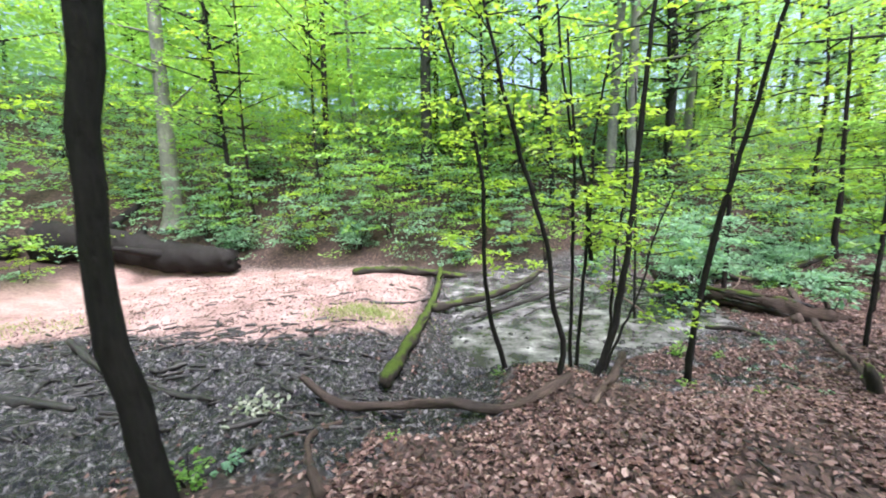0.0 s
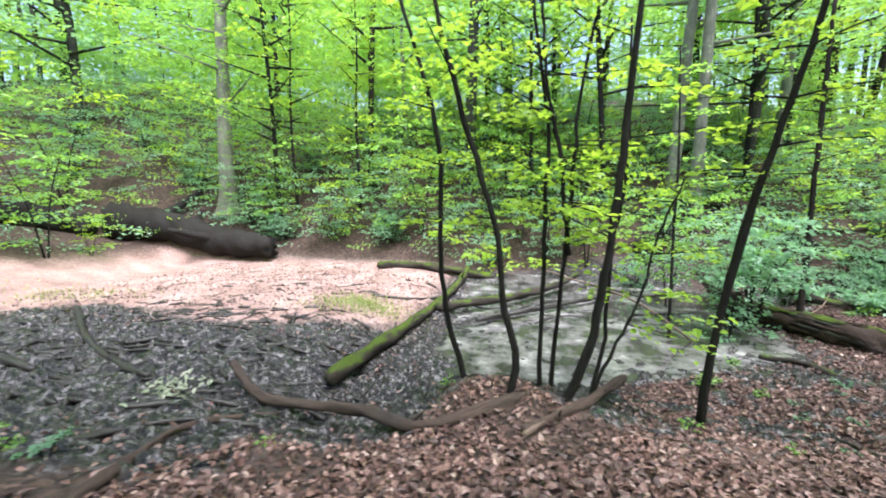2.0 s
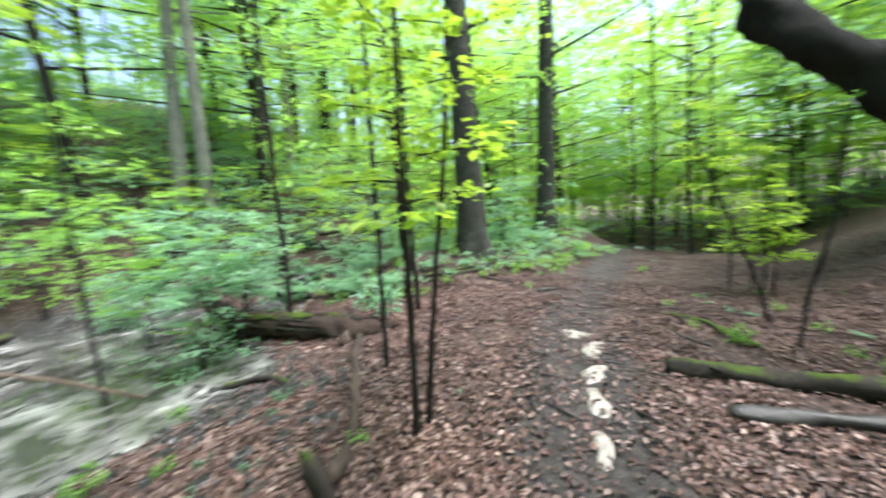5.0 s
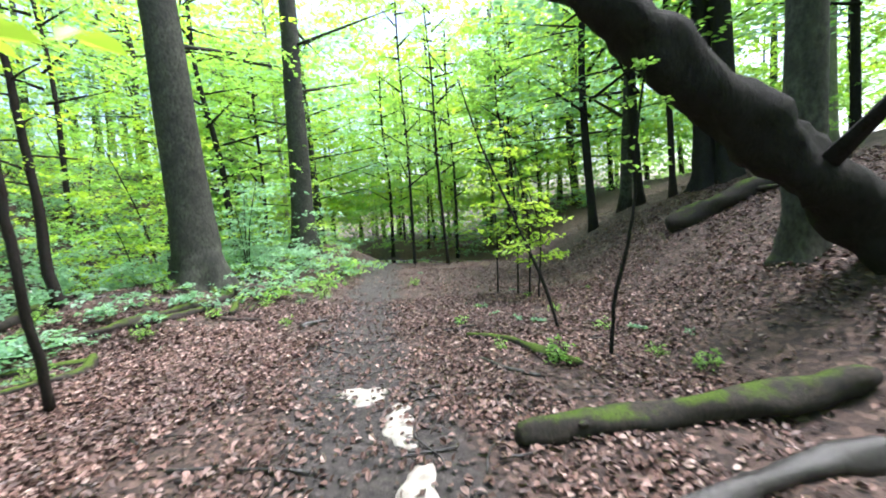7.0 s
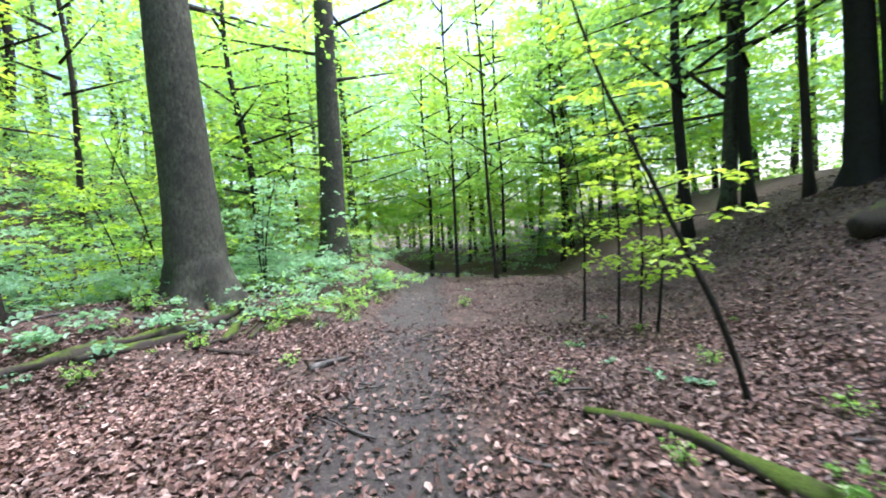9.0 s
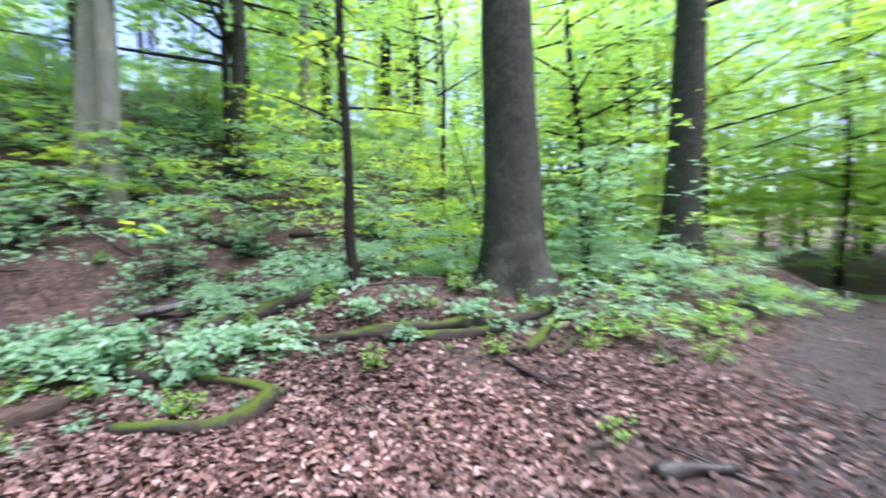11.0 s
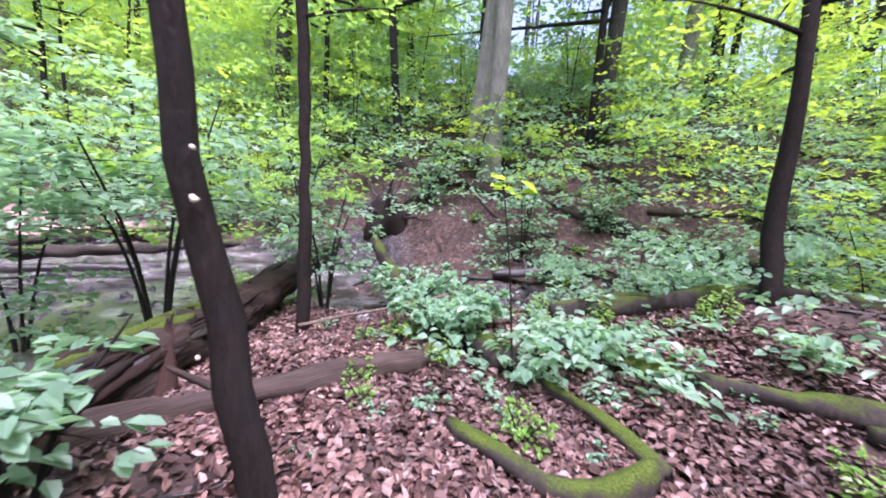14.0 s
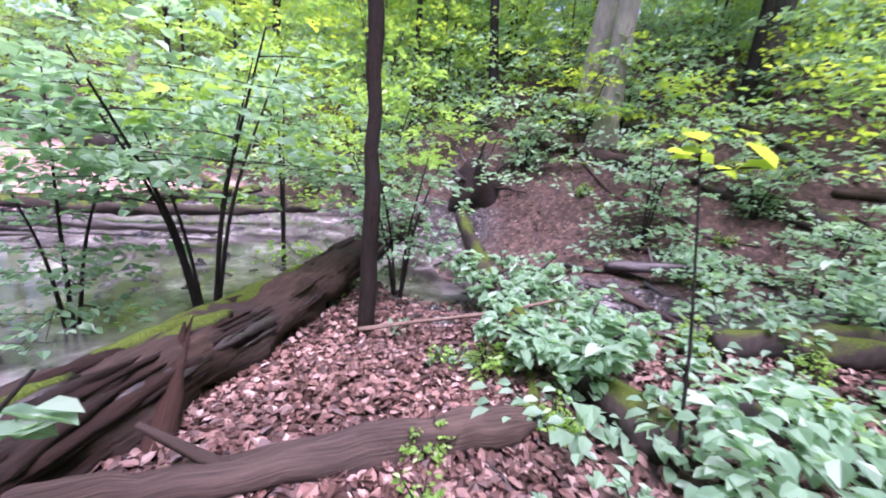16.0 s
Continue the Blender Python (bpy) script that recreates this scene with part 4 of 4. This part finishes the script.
    part("crown", sprays_to_mesh("crown", items, leaf_mat, True, 0.68), base)
    return tagged(base, label, "tree", "slender trees")


POLES = [
    pole_tree("slender dark tree with layered green leaves", 10.0, 2.6, 2.3, 20, 100, 0.15, BARK_DARK, LEAF_MID, 0.15),
    pole_tree("slender dark tree with layered lime leaves", 9.0, 2.0, 2.2, 20, 100, 0.15, BARK_DARK, LEAF_LIME, -0.2),
    pole_tree("slender brown tree with layered green leaves", 11.0, 3.5, 2.6, 20, 110, 0.16, BARK_BROWN, LEAF_MID, 0.25),
    pole_tree("slender grey tree with layered cool green leaves", 10.0, 2.2, 2.4, 22, 100, 0.15, BARK_GREY, LEAF_SKYLIT, -0.12),
    pole_tree("slender pale tree with high green leaves", 12.0, 5.0, 2.6, 18, 110, 0.16, BARK_PALE, LEAF_LIME, 0.1),
]
YOUNG = [
    shrub("young beech with cool green layered leaves", 0, 0, 3, 2.3, 0.7, 0.11, 24, LEAF_SKYLIT, "young_beech", group="young beeches", branches=9, first=0.15),
    shrub("young beech with fresh green layered leaves", 0, 0, 2, 3.0, 0.7, 0.11, 26, LEAF_MID, "young_beech", group="young beeches", branches=10, first=0.2),
    shrub("young maple with lime green layered leaves", 0, 0, 2, 2.7, 0.8, 0.12, 24, LEAF_LIME, "young_maple", group="young maples", branches=9, first=0.25),
    shrub("bushy young beech with cool green leaves", 0, 0, 5, 1.4, 0.9, 0.1, 24, LEAF_SKYLIT, "young_beech", group="young beeches", branches=7, first=0.1),
]
SEEDLINGS = [
    shrub("green seedling in the leaf litter", 0, 0, 2, 0.28, 0.12, 0.07, 5, LEAF_SKYLIT, "seedling", group="seedlings", branches=4, first=0.5),
    shrub("green seedling in the leaf litter", 0, 0, 3, 0.4, 0.2, 0.07, 6, LEAF_MID, "seedling", group="seedlings", branches=4, first=0.4),
    shrub("broad-leaved green seedling in the leaf litter", 0, 0, 3, 0.3, 0.22, 0.1, 5, LEAF_SKYLIT, "seedling", group="seedlings", branches=3, first=0.6),
    shrub("leafy seedling beside fallen branches", 0, 0, 4, 0.5, 0.3, 0.07, 8, LEAF_MID, "seedling", group="seedlings", branches=5, first=0.3),
]
used = set()


def put(kinds, k, x, y, scale=1.0, thick=None, lean=(0, 0)):
    """A copy of a plant on the ground; the first call of each kind moves the model itself."""
    src = kinds[k]
    m = pose(x, y, float(height(x, y)) - 0.03, lean[0], lean[1], float(rng.uniform(0, 360))) @ Matrix.Diagonal((thick or scale, thick or scale, scale, 1))
    if src in used:
        copy_thing(src, m)
    else:
        src.matrix_basis = m
        used.add(src)


# trees that stand out by themselves
for k, x, y, th in ((0, 27.3, 10.0, 1.1), (2, 30.4, 8.5, 1.0), (0, 25.5, 5.9, 0.8), (2, 25.8, 3.2, 1.1), (0, 18.0, 0.55, 1.2), (3, 18.9, -0.6, 1.9), (0, 18.5, -0.95, 1.3), (2, 16.9, -1.3, 0.9),
                    (4, 24.5, 17.5, 1.3), (0, 26.5, 19.0, 1.1), (2, 22.0, 14.5, 1.0), (0, 21.8, 7.3, 0.6), (2, 21.2, 5.7, 0.7), (0, 28.0, 2.7, 1.2), (3, 9.2, 16.4, 1.0), (0, 9.9, 22.5, 1.6), (2, 17.0, 22.5, 1.7),
                    (0, 12.6, 20.3, 1.2), (2, 13.4, 22.0, 1.3), (0, -0.4, 20.8, 1.4), (0, 12.1, 19.4, 1.1), (2, 14.8, 15.8, 0.8), (0, 9.0, 15.9, 0.9), (0, -8.2, 14.9, 0.9), (2, -7.6, 15.3, 0.6), (1, -5.0, 15.6, 0.6), (0, 1.8, 16.2, 0.8), (2, 5.2, 21.0, 1.6), (0, 3.0, 19.5, 1.1)):
    put(POLES, k, x, y, float(rng.uniform(0.95, 1.2)), th)

def sky_gap(x, y, z):
    """Where the wood opens to the sky, up the hollow."""
    a = np.degrees(np.arctan2(x - 8.6, y - 6.3))
    high = z - 0.1 > 0.2 * np.hypot(x - 8.6, y - 6.3)
    return ((a > -19) & (a < 5) & high & (y > 6) & (z > height(x, y) + 1.5))


# the wood around: slender trees and undergrowth, clear of trail, pond and sand
def free(x, y, margin):
    d = y - float(trail_y(x))
    if -1 < x < 32 and -margin < d < margin:
        return False
    if -9 < x < 9 and -6.5 < y < 0.5:
        return False
    if 7 < x < 16.5 and -5 < y < 4 or 12 < x < 25 and -5 < y < 7:
        return False
    if -11 < x < 6.2 and -1.5 < y < 13.8:
        return False
    if 5.5 < x < 12 and 3 < y < 13.2:
        return False
    return not (11 < x < 14 and 8 < y < 11)


count = 0
while count < 105:
    a, r = rng.uniform(0, 6.283), rng.uniform(9, 46)
    x, y = 6 + r * math.cos(a), 7 + r * math.sin(a)
    if free(x, y, 3.2) and y > -24 and not sky_gap(x, y, 5 + 0.3 * y) and not (3.5 < x < 17 and 7 < y < 21):
        put(POLES, int(rng.integers(5)), x, y, float(rng.uniform(0.85, 1.5)), float(rng.uniform(0.8, 1.5)), (float(rng.normal(0, 2)), float(rng.normal(0, 2))))
        count += 1
count = 0
while count < 120:
    a, r = rng.uniform(-0.3, 3.6), rng.uniform(7, 27)
    x, y = 4 + r * math.cos(a), 6 + r * math.sin(a)
    if free(x, y, 2.6):
        put(YOUNG, int(rng.integers(4)), x, y, float(rng.uniform(0.6, 1.3)))
        count += 1
for k, x, y, s in ((3, 4.4, 11.8, 0.9), (0, 4.9, 8.0, 0.75), (0, 8.0, 12.8, 0.8), (3, 10.8, 12.9, 0.8), (3, 9.2, 13.6, 0.7), (1, 4.6, 9.9, 0.7), (2, 13.0, 13.3, 0.9), (0, 12.0, 13.0, 0.8), (3, 13.8, 10.2, 0.5),
                   (3, 14.6, 9.3, 0.5), (3, 16.2, 9.1, 0.55), (0, 15.3, 10.6, 0.7), (2, 11.9, 11.6, 0.8), (3, -7.4, 14.0, 1.0), (0, -5.6, 14.2, 1.0), (3, -3.6, 14.4, 1.0), (1, -2.2, 14.6, 1.0), (0, -9.0, 14.3, 1.0), (3, 0.6, 13.9, 0.9), (0, 2.2, 13.6, 0.9), (2, 1.4, 14.4, 1.0), (1, 3.4, 13.2, 0.8), (3, 10.4, 11.9, 0.7), (0, 9.7, 12.4, 0.6)):
    put(YOUNG, k, x, y, s)
count = 0
while count < 190:
    c = ((8.6, 9.4, 1.1), (9.6, 8.6, 1.0), (11.5, 9.4, 1.2), (9.8, 11.6, 1.6), (7.8, 9.3, 0.8), (13.5, 8.4, 1.3), (8.4, 12.6, 1.5), (11, 3.2, 1.5), (5.2, 4.8, 1.0), (15.5, 8.5, 1.5))[int(rng.integers(10))]
    x, y = float(rng.normal(c[0], c[2])), float(rng.normal(c[1], c[2]))
    if abs(y - float(trail_y(x))) > 0.9 and math.hypot(x - 8.6, y - 6.5) > 1.35:
        put(SEEDLINGS, int(rng.integers(4)), x, y, float(rng.uniform(0.4, 0.85)))
        count += 1
for k, x, y, s in ((2, 4.1, 4.9, 0.6), (2, 4.45, 4.75, 0.6), (1, -0.55, 3.0, 0.5), (2, -1.55, 2.35, 1.0), (3, -1.75, 2.2, 0.7), (1, 0.55, 4.4, 0.6), (2, 1.95, 4.05, 0.5), (2, 4.3, 5.3, 0.6), (2, 10.2, 1.7, 0.8), (1, 11.3, 2.5, 0.8), (2, 7.85, 7.9, 0.6), (2, 8.06, 8.15, 0.8), (2, 8.3, 8.4, 0.9), (2, 8.62, 8.62, 0.9), (2, 8.95, 8.55, 0.8), (2, 8.9, 8.1, 0.6), (2, 8.45, 8.15, 0.7), (2, 7.7, 7.55, 0.45)):
    put(SEEDLINGS, k, x, y, s)


# ---- far woods, fallen leaves, grass ----
def undergrowth(name, label, n, leaf_mat, seed_shift, lo, hi, leaf, per, reach, ring=(8, 26), canopy=False, box=None, simple=True):
    """Layered sprays of leaves that hang at lo to hi metres above the ground, too many to count."""
    items = []
    made = 0
    while made < n:
        a, r = rng.uniform(0, 6.283) if canopy else rng.uniform(-0.35, 3.5), rng.uniform(*ring)
        x, y = 6 + r * math.cos(a), 6.5 + r * math.sin(a)
        if box:
            x, y = rng.uniform(box[0], box[1]), rng.uniform(box[2], box[3])
        f = math.sin(0.9 * x + seed_shift) * math.sin(0.8 * y + 2 * seed_shift) + 0.4 * math.sin(2.3 * x + y)
        if canopy and (11 < x < 24 and -6 < y < 8 or 3.5 < x < 17 and 7 < y < 21 or -9 < x < 16 and -8 < y < 7):
            continue
        if f < (-0.85 if box else -0.25) or not (box or free(x, y, 2.2)):
            continue
        up = lo + (hi - lo) * rng.uniform(0, 1) ** (1.0 if canopy else 1.6)
        # the crowns let light down to the slopes
        off = math.hypot(x - 5, y - 5)
        if off < 26 and (y > 11 or x > 11) and up > 2.5 + 0.42 * off:
            made += 1
            continue
        p = on_ground(x, y, up)
        if sky_gap(x, y, p[2]):
            continue
        az = rng.uniform(0, 6.283)
        items.append(spray(p, (math.cos(az), math.sin(az), rng.uniform(-0.1, 0.25)), reach * rng.uniform(0.6, 1.3), per, leaf, 0.15, 0.5))
        made += 1
    tagged(new(name, sprays_to_mesh(name, items, leaf_mat, simple, 0.66)), label, "foliage", kind="stuff")


undergrowth("undergrowth_cool", "dense cool green undergrowth on the hillsides", 1500, LEAF_SKYLIT, 0.3, 0.2, 2.3, 0.13, 26, 1.1, (6.5, 26))
undergrowth("undergrowth_green", "dense fresh green undergrowth on the hillsides", 1300, LEAF_MID, 1.7, 0.3, 3.0, 0.13, 26, 1.2, (6.5, 28))
undergrowth("undergrowth_lime", "lime green leaf layers lit from behind", 700, LEAF_LIME, 2.9, 0.9, 3.6, 0.13, 26, 1.2, (7, 26))
BOXES = (
    ("west_cool", LEAF_SKYLIT, 1700, 0.15, 3.0, (-26, 4.5, 13.4, 25)), ("west_green", LEAF_MID, 1300, 0.3, 4.2, (-28, 4.5, 13.4, 28)), ("west_lime", LEAF_LIME, 260, 1.5, 5.0, (-15, 5, 14, 25)),
    ("hollow_cool", LEAF_SKYLIT, 600, 0.12, 0.9, (6.5, 18, 12.4, 22)), ("hollow_green", LEAF_MID, 330, 0.12, 1.6, (4, 18, 14.5, 25)), ("hollow_lime", LEAF_LIME, 110, 0.8, 3.4, (9, 18, 13, 24)),
    ("ridge_green", LEAF_MID, 320, 0.2, 2.5, (18, 30, 11.5, 26)), ("ridge_cool", LEAF_SKYLIT, 220, 0.15, 0.7, (12.5, 19, 7.6, 12)), ("bank_lime", LEAF_LIME, 220, 1.2, 4.0, (23, 34, -3, 9)), ("bank_green", LEAF_MID, 150, 0.5, 3.0, (25, 36, -4, 14)), ("ridge_lime", LEAF_LIME, 240, 1.5, 6.0, (18, 30, 11, 24)), ("crest_green", LEAF_MID, 160, 0.4, 3.5, (17.5, 30, -9, -1.5)),
    ("pondside_cool", LEAF_SKYLIT, 80, 1.15, 2.2, (4.2, 6.0, 7.3, 9.4)), ("pondside_green", LEAF_MID, 60, 1.2, 2.6, (3.6, 6.2, 7.6, 12.4)), ("logside_cool", LEAF_SKYLIT, 48, 0.06, 0.3, (8.4, 12.4, 8.5, 10.3)), ("log_seedlings", LEAF_SKYLIT, 26, 0.08, 0.35, (7.9, 9.3, 8.5, 9.4)), ("ridge_low", LEAF_MID, 75, 0.06, 0.4, (11.8, 18, 7.6, 9.6)), ("brookside_cool", LEAF_SKYLIT, 150, 0.12, 0.6, (7.2, 12.5, 10.2, 12.6)),
)
for shift, (key, mat, n, lo, hi, box) in enumerate(BOXES):
    far = box[3] > 13
    undergrowth("undergrowth_" + key, "layered green leaves of dense undergrowth", n, mat, 0.8 * shift, lo, hi, 0.125 if far else 0.085, 24, 1.05 if far else 0.5, box=box, simple=far)
# the box at -7 to 7 is added out of view to shade the trail
for key, mat, n, lo, hi, box in (("east_green", LEAF_MID, 900, 1.8, 15, (24, 46, -12, 26)), ("east_lime", LEAF_LIME, 1100, 2.2, 15, (23, 46, -12, 26)), ("west_green", LEAF_MID, 480, 3, 9, (-24, 4, 15, 34)), ("overhead_green", LEAF_MID, 380, 7, 12, (-7, 7, -9, 3)), ("far_west_green", LEAF_MID, 900, 2, 17, (-48, -14, 20, 50)), ("far_north_green", LEAF_MID, 700, 2, 15, (-15, 16, 28, 50)), ("far_east_green", LEAF_MID, 1300, 3, 24, (30, 56, -16, 34)), ("far_east_lime", LEAF_LIME, 500, 3, 18, (28, 50, -14, 30))):
    undergrowth("canopy_" + key, "layered green leaves of the canopy", n, mat, 1.3, lo, hi, 0.5 if "far" in key else 0.24, 24, 3.4 if "far" in key else 2.4, box=box)
undergrowth("canopy_green", "green leaf layers of the lower canopy", 1500, LEAF_MID, 4.1, 2.8, 13, 0.22, 24, 2.2, (9, 36), True)
undergrowth("canopy_lime", "lime green leaf layers of the lower canopy", 1500, LEAF_LIME, 5.6, 2.8, 13, 0.22, 24, 2.2, (9, 36), True)


def far_woods():
    items = []
    n = 15000
    a = rng.uniform(0, 6.283, n)
    r = rng.uniform(34, 62, n)
    x, y = 6 + r * np.cos(a), 7 + r * np.sin(a)
    z = height(x, y) + rng.uniform(0, 1, n) ** 1.3 * 17
    gap = np.sin(5 * a + 1) * np.sin(0.4 * z + 3 * a) > -0.75
    gap &= ~sky_gap(x, y, z)
    c = np.stack([x, y, z], 1)[gap]
    m = len(c)
    k = 5
    c = np.repeat(c, k, 0) + rng.normal(0, 0.7, (m * k, 3)) * (1, 1, 0.35)
    nrm = unit(np.array([0, 0, 1.0]) + rng.normal(0, 0.45, c.shape))
    v, q = leaves(c, rng.normal(0, 1, c.shape), nrm, rng.uniform(0.3, 0.6, len(c)), 0.7, simple=True)
    tagged(new("far_foliage", mesh_of("far_foliage", v, q, None, LEAF_MID, False)), "distant green foliage closing the wood", "foliage", kind="stuff")
    poles = []
    for k in range(170):
        a, r = rng.uniform(0, 6.283), rng.uniform(30, 60)
        g = on_ground(6 + r * math.cos(a), 7 + r * math.sin(a), -0.3)
        poles.append(tube(g + np.array([rng.normal(0, 0.5), rng.normal(0, 0.5), 17]) * np.linspace(0, 1, 4)[:, None], np.linspace(rng.uniform(0.1, 0.3), 0.08, 4), 7, 0.03))
    tagged(new("far_trunks", mesh_of("far_trunks", *join(poles), BARK_GREY)), "distant grey trunks deep in the wood", "trees", kind="stuff")


far_woods()


def scatter(n, xlo, xhi, ylo, yhi):
    return rng.uniform(xlo, xhi, n), rng.uniform(ylo, yhi, n)


def fallen_leaves():
    xs, ys = [], []
    for n, box in ((72000, (2.5, 13, 1.5, 10.5)), (38000, (-0.8, 5.5, 1.2, 6.2)), (26000, (6.4, 10.5, 5.6, 9.6)), (45000, (-3, 22, -3, 19)), (22000, (8.5, 17, -3, 3.5)), (26000, (12, 30, 2, 16))):
        x, y = scatter(n, *box)
        xs.append(x)
        ys.append(y)
    x, y = np.concatenate(xs), np.concatenate(ys)
    d = y - trail_y(x)
    keep = rng.uniform(0, 1, len(x))
    z0 = lie(x, y)
    ok = keep > 0.74 * smooth(0.75, 0.25, np.abs(d)) * smooth(2.5, 4, x)
    ok &= keep > 0.97 * smooth(-0.45, -0.68, z0) * smooth(5.6, 4.6, x) * smooth(2.2, 3.0, d) * smooth(3.2, 2.2, x)
    ok &= keep > 0.75 * smooth(0.25, 0.75, np.sin(2.1 * x + 1.7 * np.sin(1.4 * y)) * np.sin(1.9 * y + 1.2 * np.sin(1.1 * x)))
    ok &= ~((z0 < WATER + 0.02) & (x < 5.6))
    ok &= keep > 0.9 * smooth(0.8, 0.4, np.abs(y - 11.1 - 0.25 * (x - 8))) * smooth(6, 7, x)
    sx, sy = scatter(5000, -9, 0, 5.5, 13)
    x, y = np.concatenate([x[ok], sx]), np.concatenate([y[ok], sy])
    n = len(x)
    c = np.stack([x, y, height(x, y) + rng.uniform(0.008, 0.035, n)], 1)
    nrm = unit(np.array([0, 0, 1.0]) + rng.normal(0, 0.36, (n, 3)))
    v, q = leaves(c, rng.normal(0, 1, (n, 3)), nrm, rng.uniform(0.032, 0.068, n), 0.62, 0.16)
    v = v + rng.normal(0, 0.0025, v.shape)
    tagged(new("leaf_litter", mesh_of("leaf_litter", v, q, None, LITTER, False)), "brown and tan fallen beech leaves covering the ground", "fallen leaves", kind="stuff")


fallen_leaves()


def twigs():
    pieces = []
    for k in range(620):
        if k < 120:
            x, y = rng.uniform(-6, -0.4), rng.uniform(3.4, 7)
        elif k < 170:
            x, y = rng.uniform(-8, 0), rng.uniform(6, 12)
        else:
            x, y = rng.uniform(0, 13), rng.uniform(2, 11)
        a, ln = rng.uniform(0, 6.28), rng.uniform(0.15, 0.6)
        s = np.linspace(-0.5, 0.5, 5)
        px, py = x + s * ln * math.cos(a), y + s * ln * math.sin(a) + 0.04 * np.sin(6 * s + k)
        r = rng.uniform(0.004, 0.013)
        pieces.append(tube(np.stack([px, py, height(px, py) + r + 0.012], 1), np.linspace(r, r * 0.5, 5), 5, 0.1))
    tagged(new("twigs", mesh_of("twigs", *join(pieces), WET_WOOD)), "small dark twigs strewn over mud and leaves", "twigs", kind="stuff")


twigs()


def clods():
    """Dark rims of cracked mud on the sand."""
    pieces = []
    for k in range(330):
        x, y = rng.uniform(-7.5, -1.2), rng.normal(6.6, 0.35)
        if k > 60:
            x, y = rng.uniform(-7, -0.6), rng.uniform(3.3, 6.6)
        if k > 300:
            x, y = rng.uniform(-6, 3), rng.uniform(7, 11)
        a, ln = rng.normal(0, 0.5), rng.uniform(0.15, 0.5)
        s = np.linspace(-0.5, 0.5, 6)
        px, py = x + s * ln * math.cos(a), y + s * ln * math.sin(a)
        r = rng.uniform(0.015, 0.035)
        pieces.append(tube(np.stack([px, py, height(px, py) + 0.3 * r], 1), r * np.array([0.4, 1, 0.8, 1.1, 0.9, 0.4]), 6, 0.25))
    tagged(new("mud_clods", mesh_of("mud_clods", *join(pieces), WET_WOOD)), "dark clods and rotten bits along the mud's edge", "mud clods", kind="stuff")


clods()


def grass_patch():
    n = 2200
    x, y = rng.normal(-1.7, 0.5, n), rng.normal(7.6, 0.35, n)
    x[:500], y[:500] = rng.normal(-8.3, 0.8, 500), rng.normal(7.2, 0.4, 500)
    ln = rng.uniform(0.05, 0.14, n)
    c = np.stack([x, y, height(x, y) + 0.4 * ln], 1)
    up = unit(np.array([0, 0, 1.0]) + rng.normal(0, 0.5, (n, 3)))
    v, q = leaves(c, up, unit(np.cross(up, rng.normal(0, 1, (n, 3)))), ln, 0.12, simple=True)
    tagged(new("grass", mesh_of("grass", v, q, None, GRASS, False)), "sparse pale green grass on the sand", "grass", kind="stuff")


grass_patch()


def sprig():
    n = 70
    c = on_ground(-2.12, 3.72) + rng.normal(0, 1, (n, 3)) * (0.16, 0.12, 0.0) + np.stack([np.zeros(n), np.zeros(n), rng.uniform(0.02, 0.12, n)], 1)
    v, q = leaves(c, rng.normal(0, 1, (n, 3)), unit(np.array([0, 0, 1.0]) + rng.normal(0, 0.5, (n, 3))), rng.uniform(0.06, 0.1, n), 0.5)
    base = new("withered_sprig")
    base.location = on_ground(-2.12, 3.72)
    off = np.array(base.location)
    part("foliage", mesh_of("foliage", v - off, q, None, PALE_LEAF, False), base)
    v, q, t = tube(spline([(-0.3, 0.1, 0.0), (0, 0, 0.05), (0.3, -0.1, 0.03)], 8), np.linspace(0.008, 0.004, 8), 5)
    part("twig", mesh_of("twig", v, q, t, STICK), base)
    tagged(base, "fallen sprig of pale bleached leaves on the mud", "sprig")


sprig()


def lichen():
    """Pale spots on the leaning brown sapling."""
    for z, s in ((0.03, 0.009), (0.13, 0.006), (-0.3, 0.005)):
        x, y = 7.91 + 0.03, 6.935 - 0.03
        v, q, t = tube(np.array([[x, y, z], [x + 0.006, y - 0.006, z]]), [s, s * 0.7], 8, 0.15)
        tagged(new("lichen_spot", mesh_of("lichen_spot", v, q, t, FUNGUS)), "pale lichen spot on the brown sapling's bark", "lichen")


lichen()
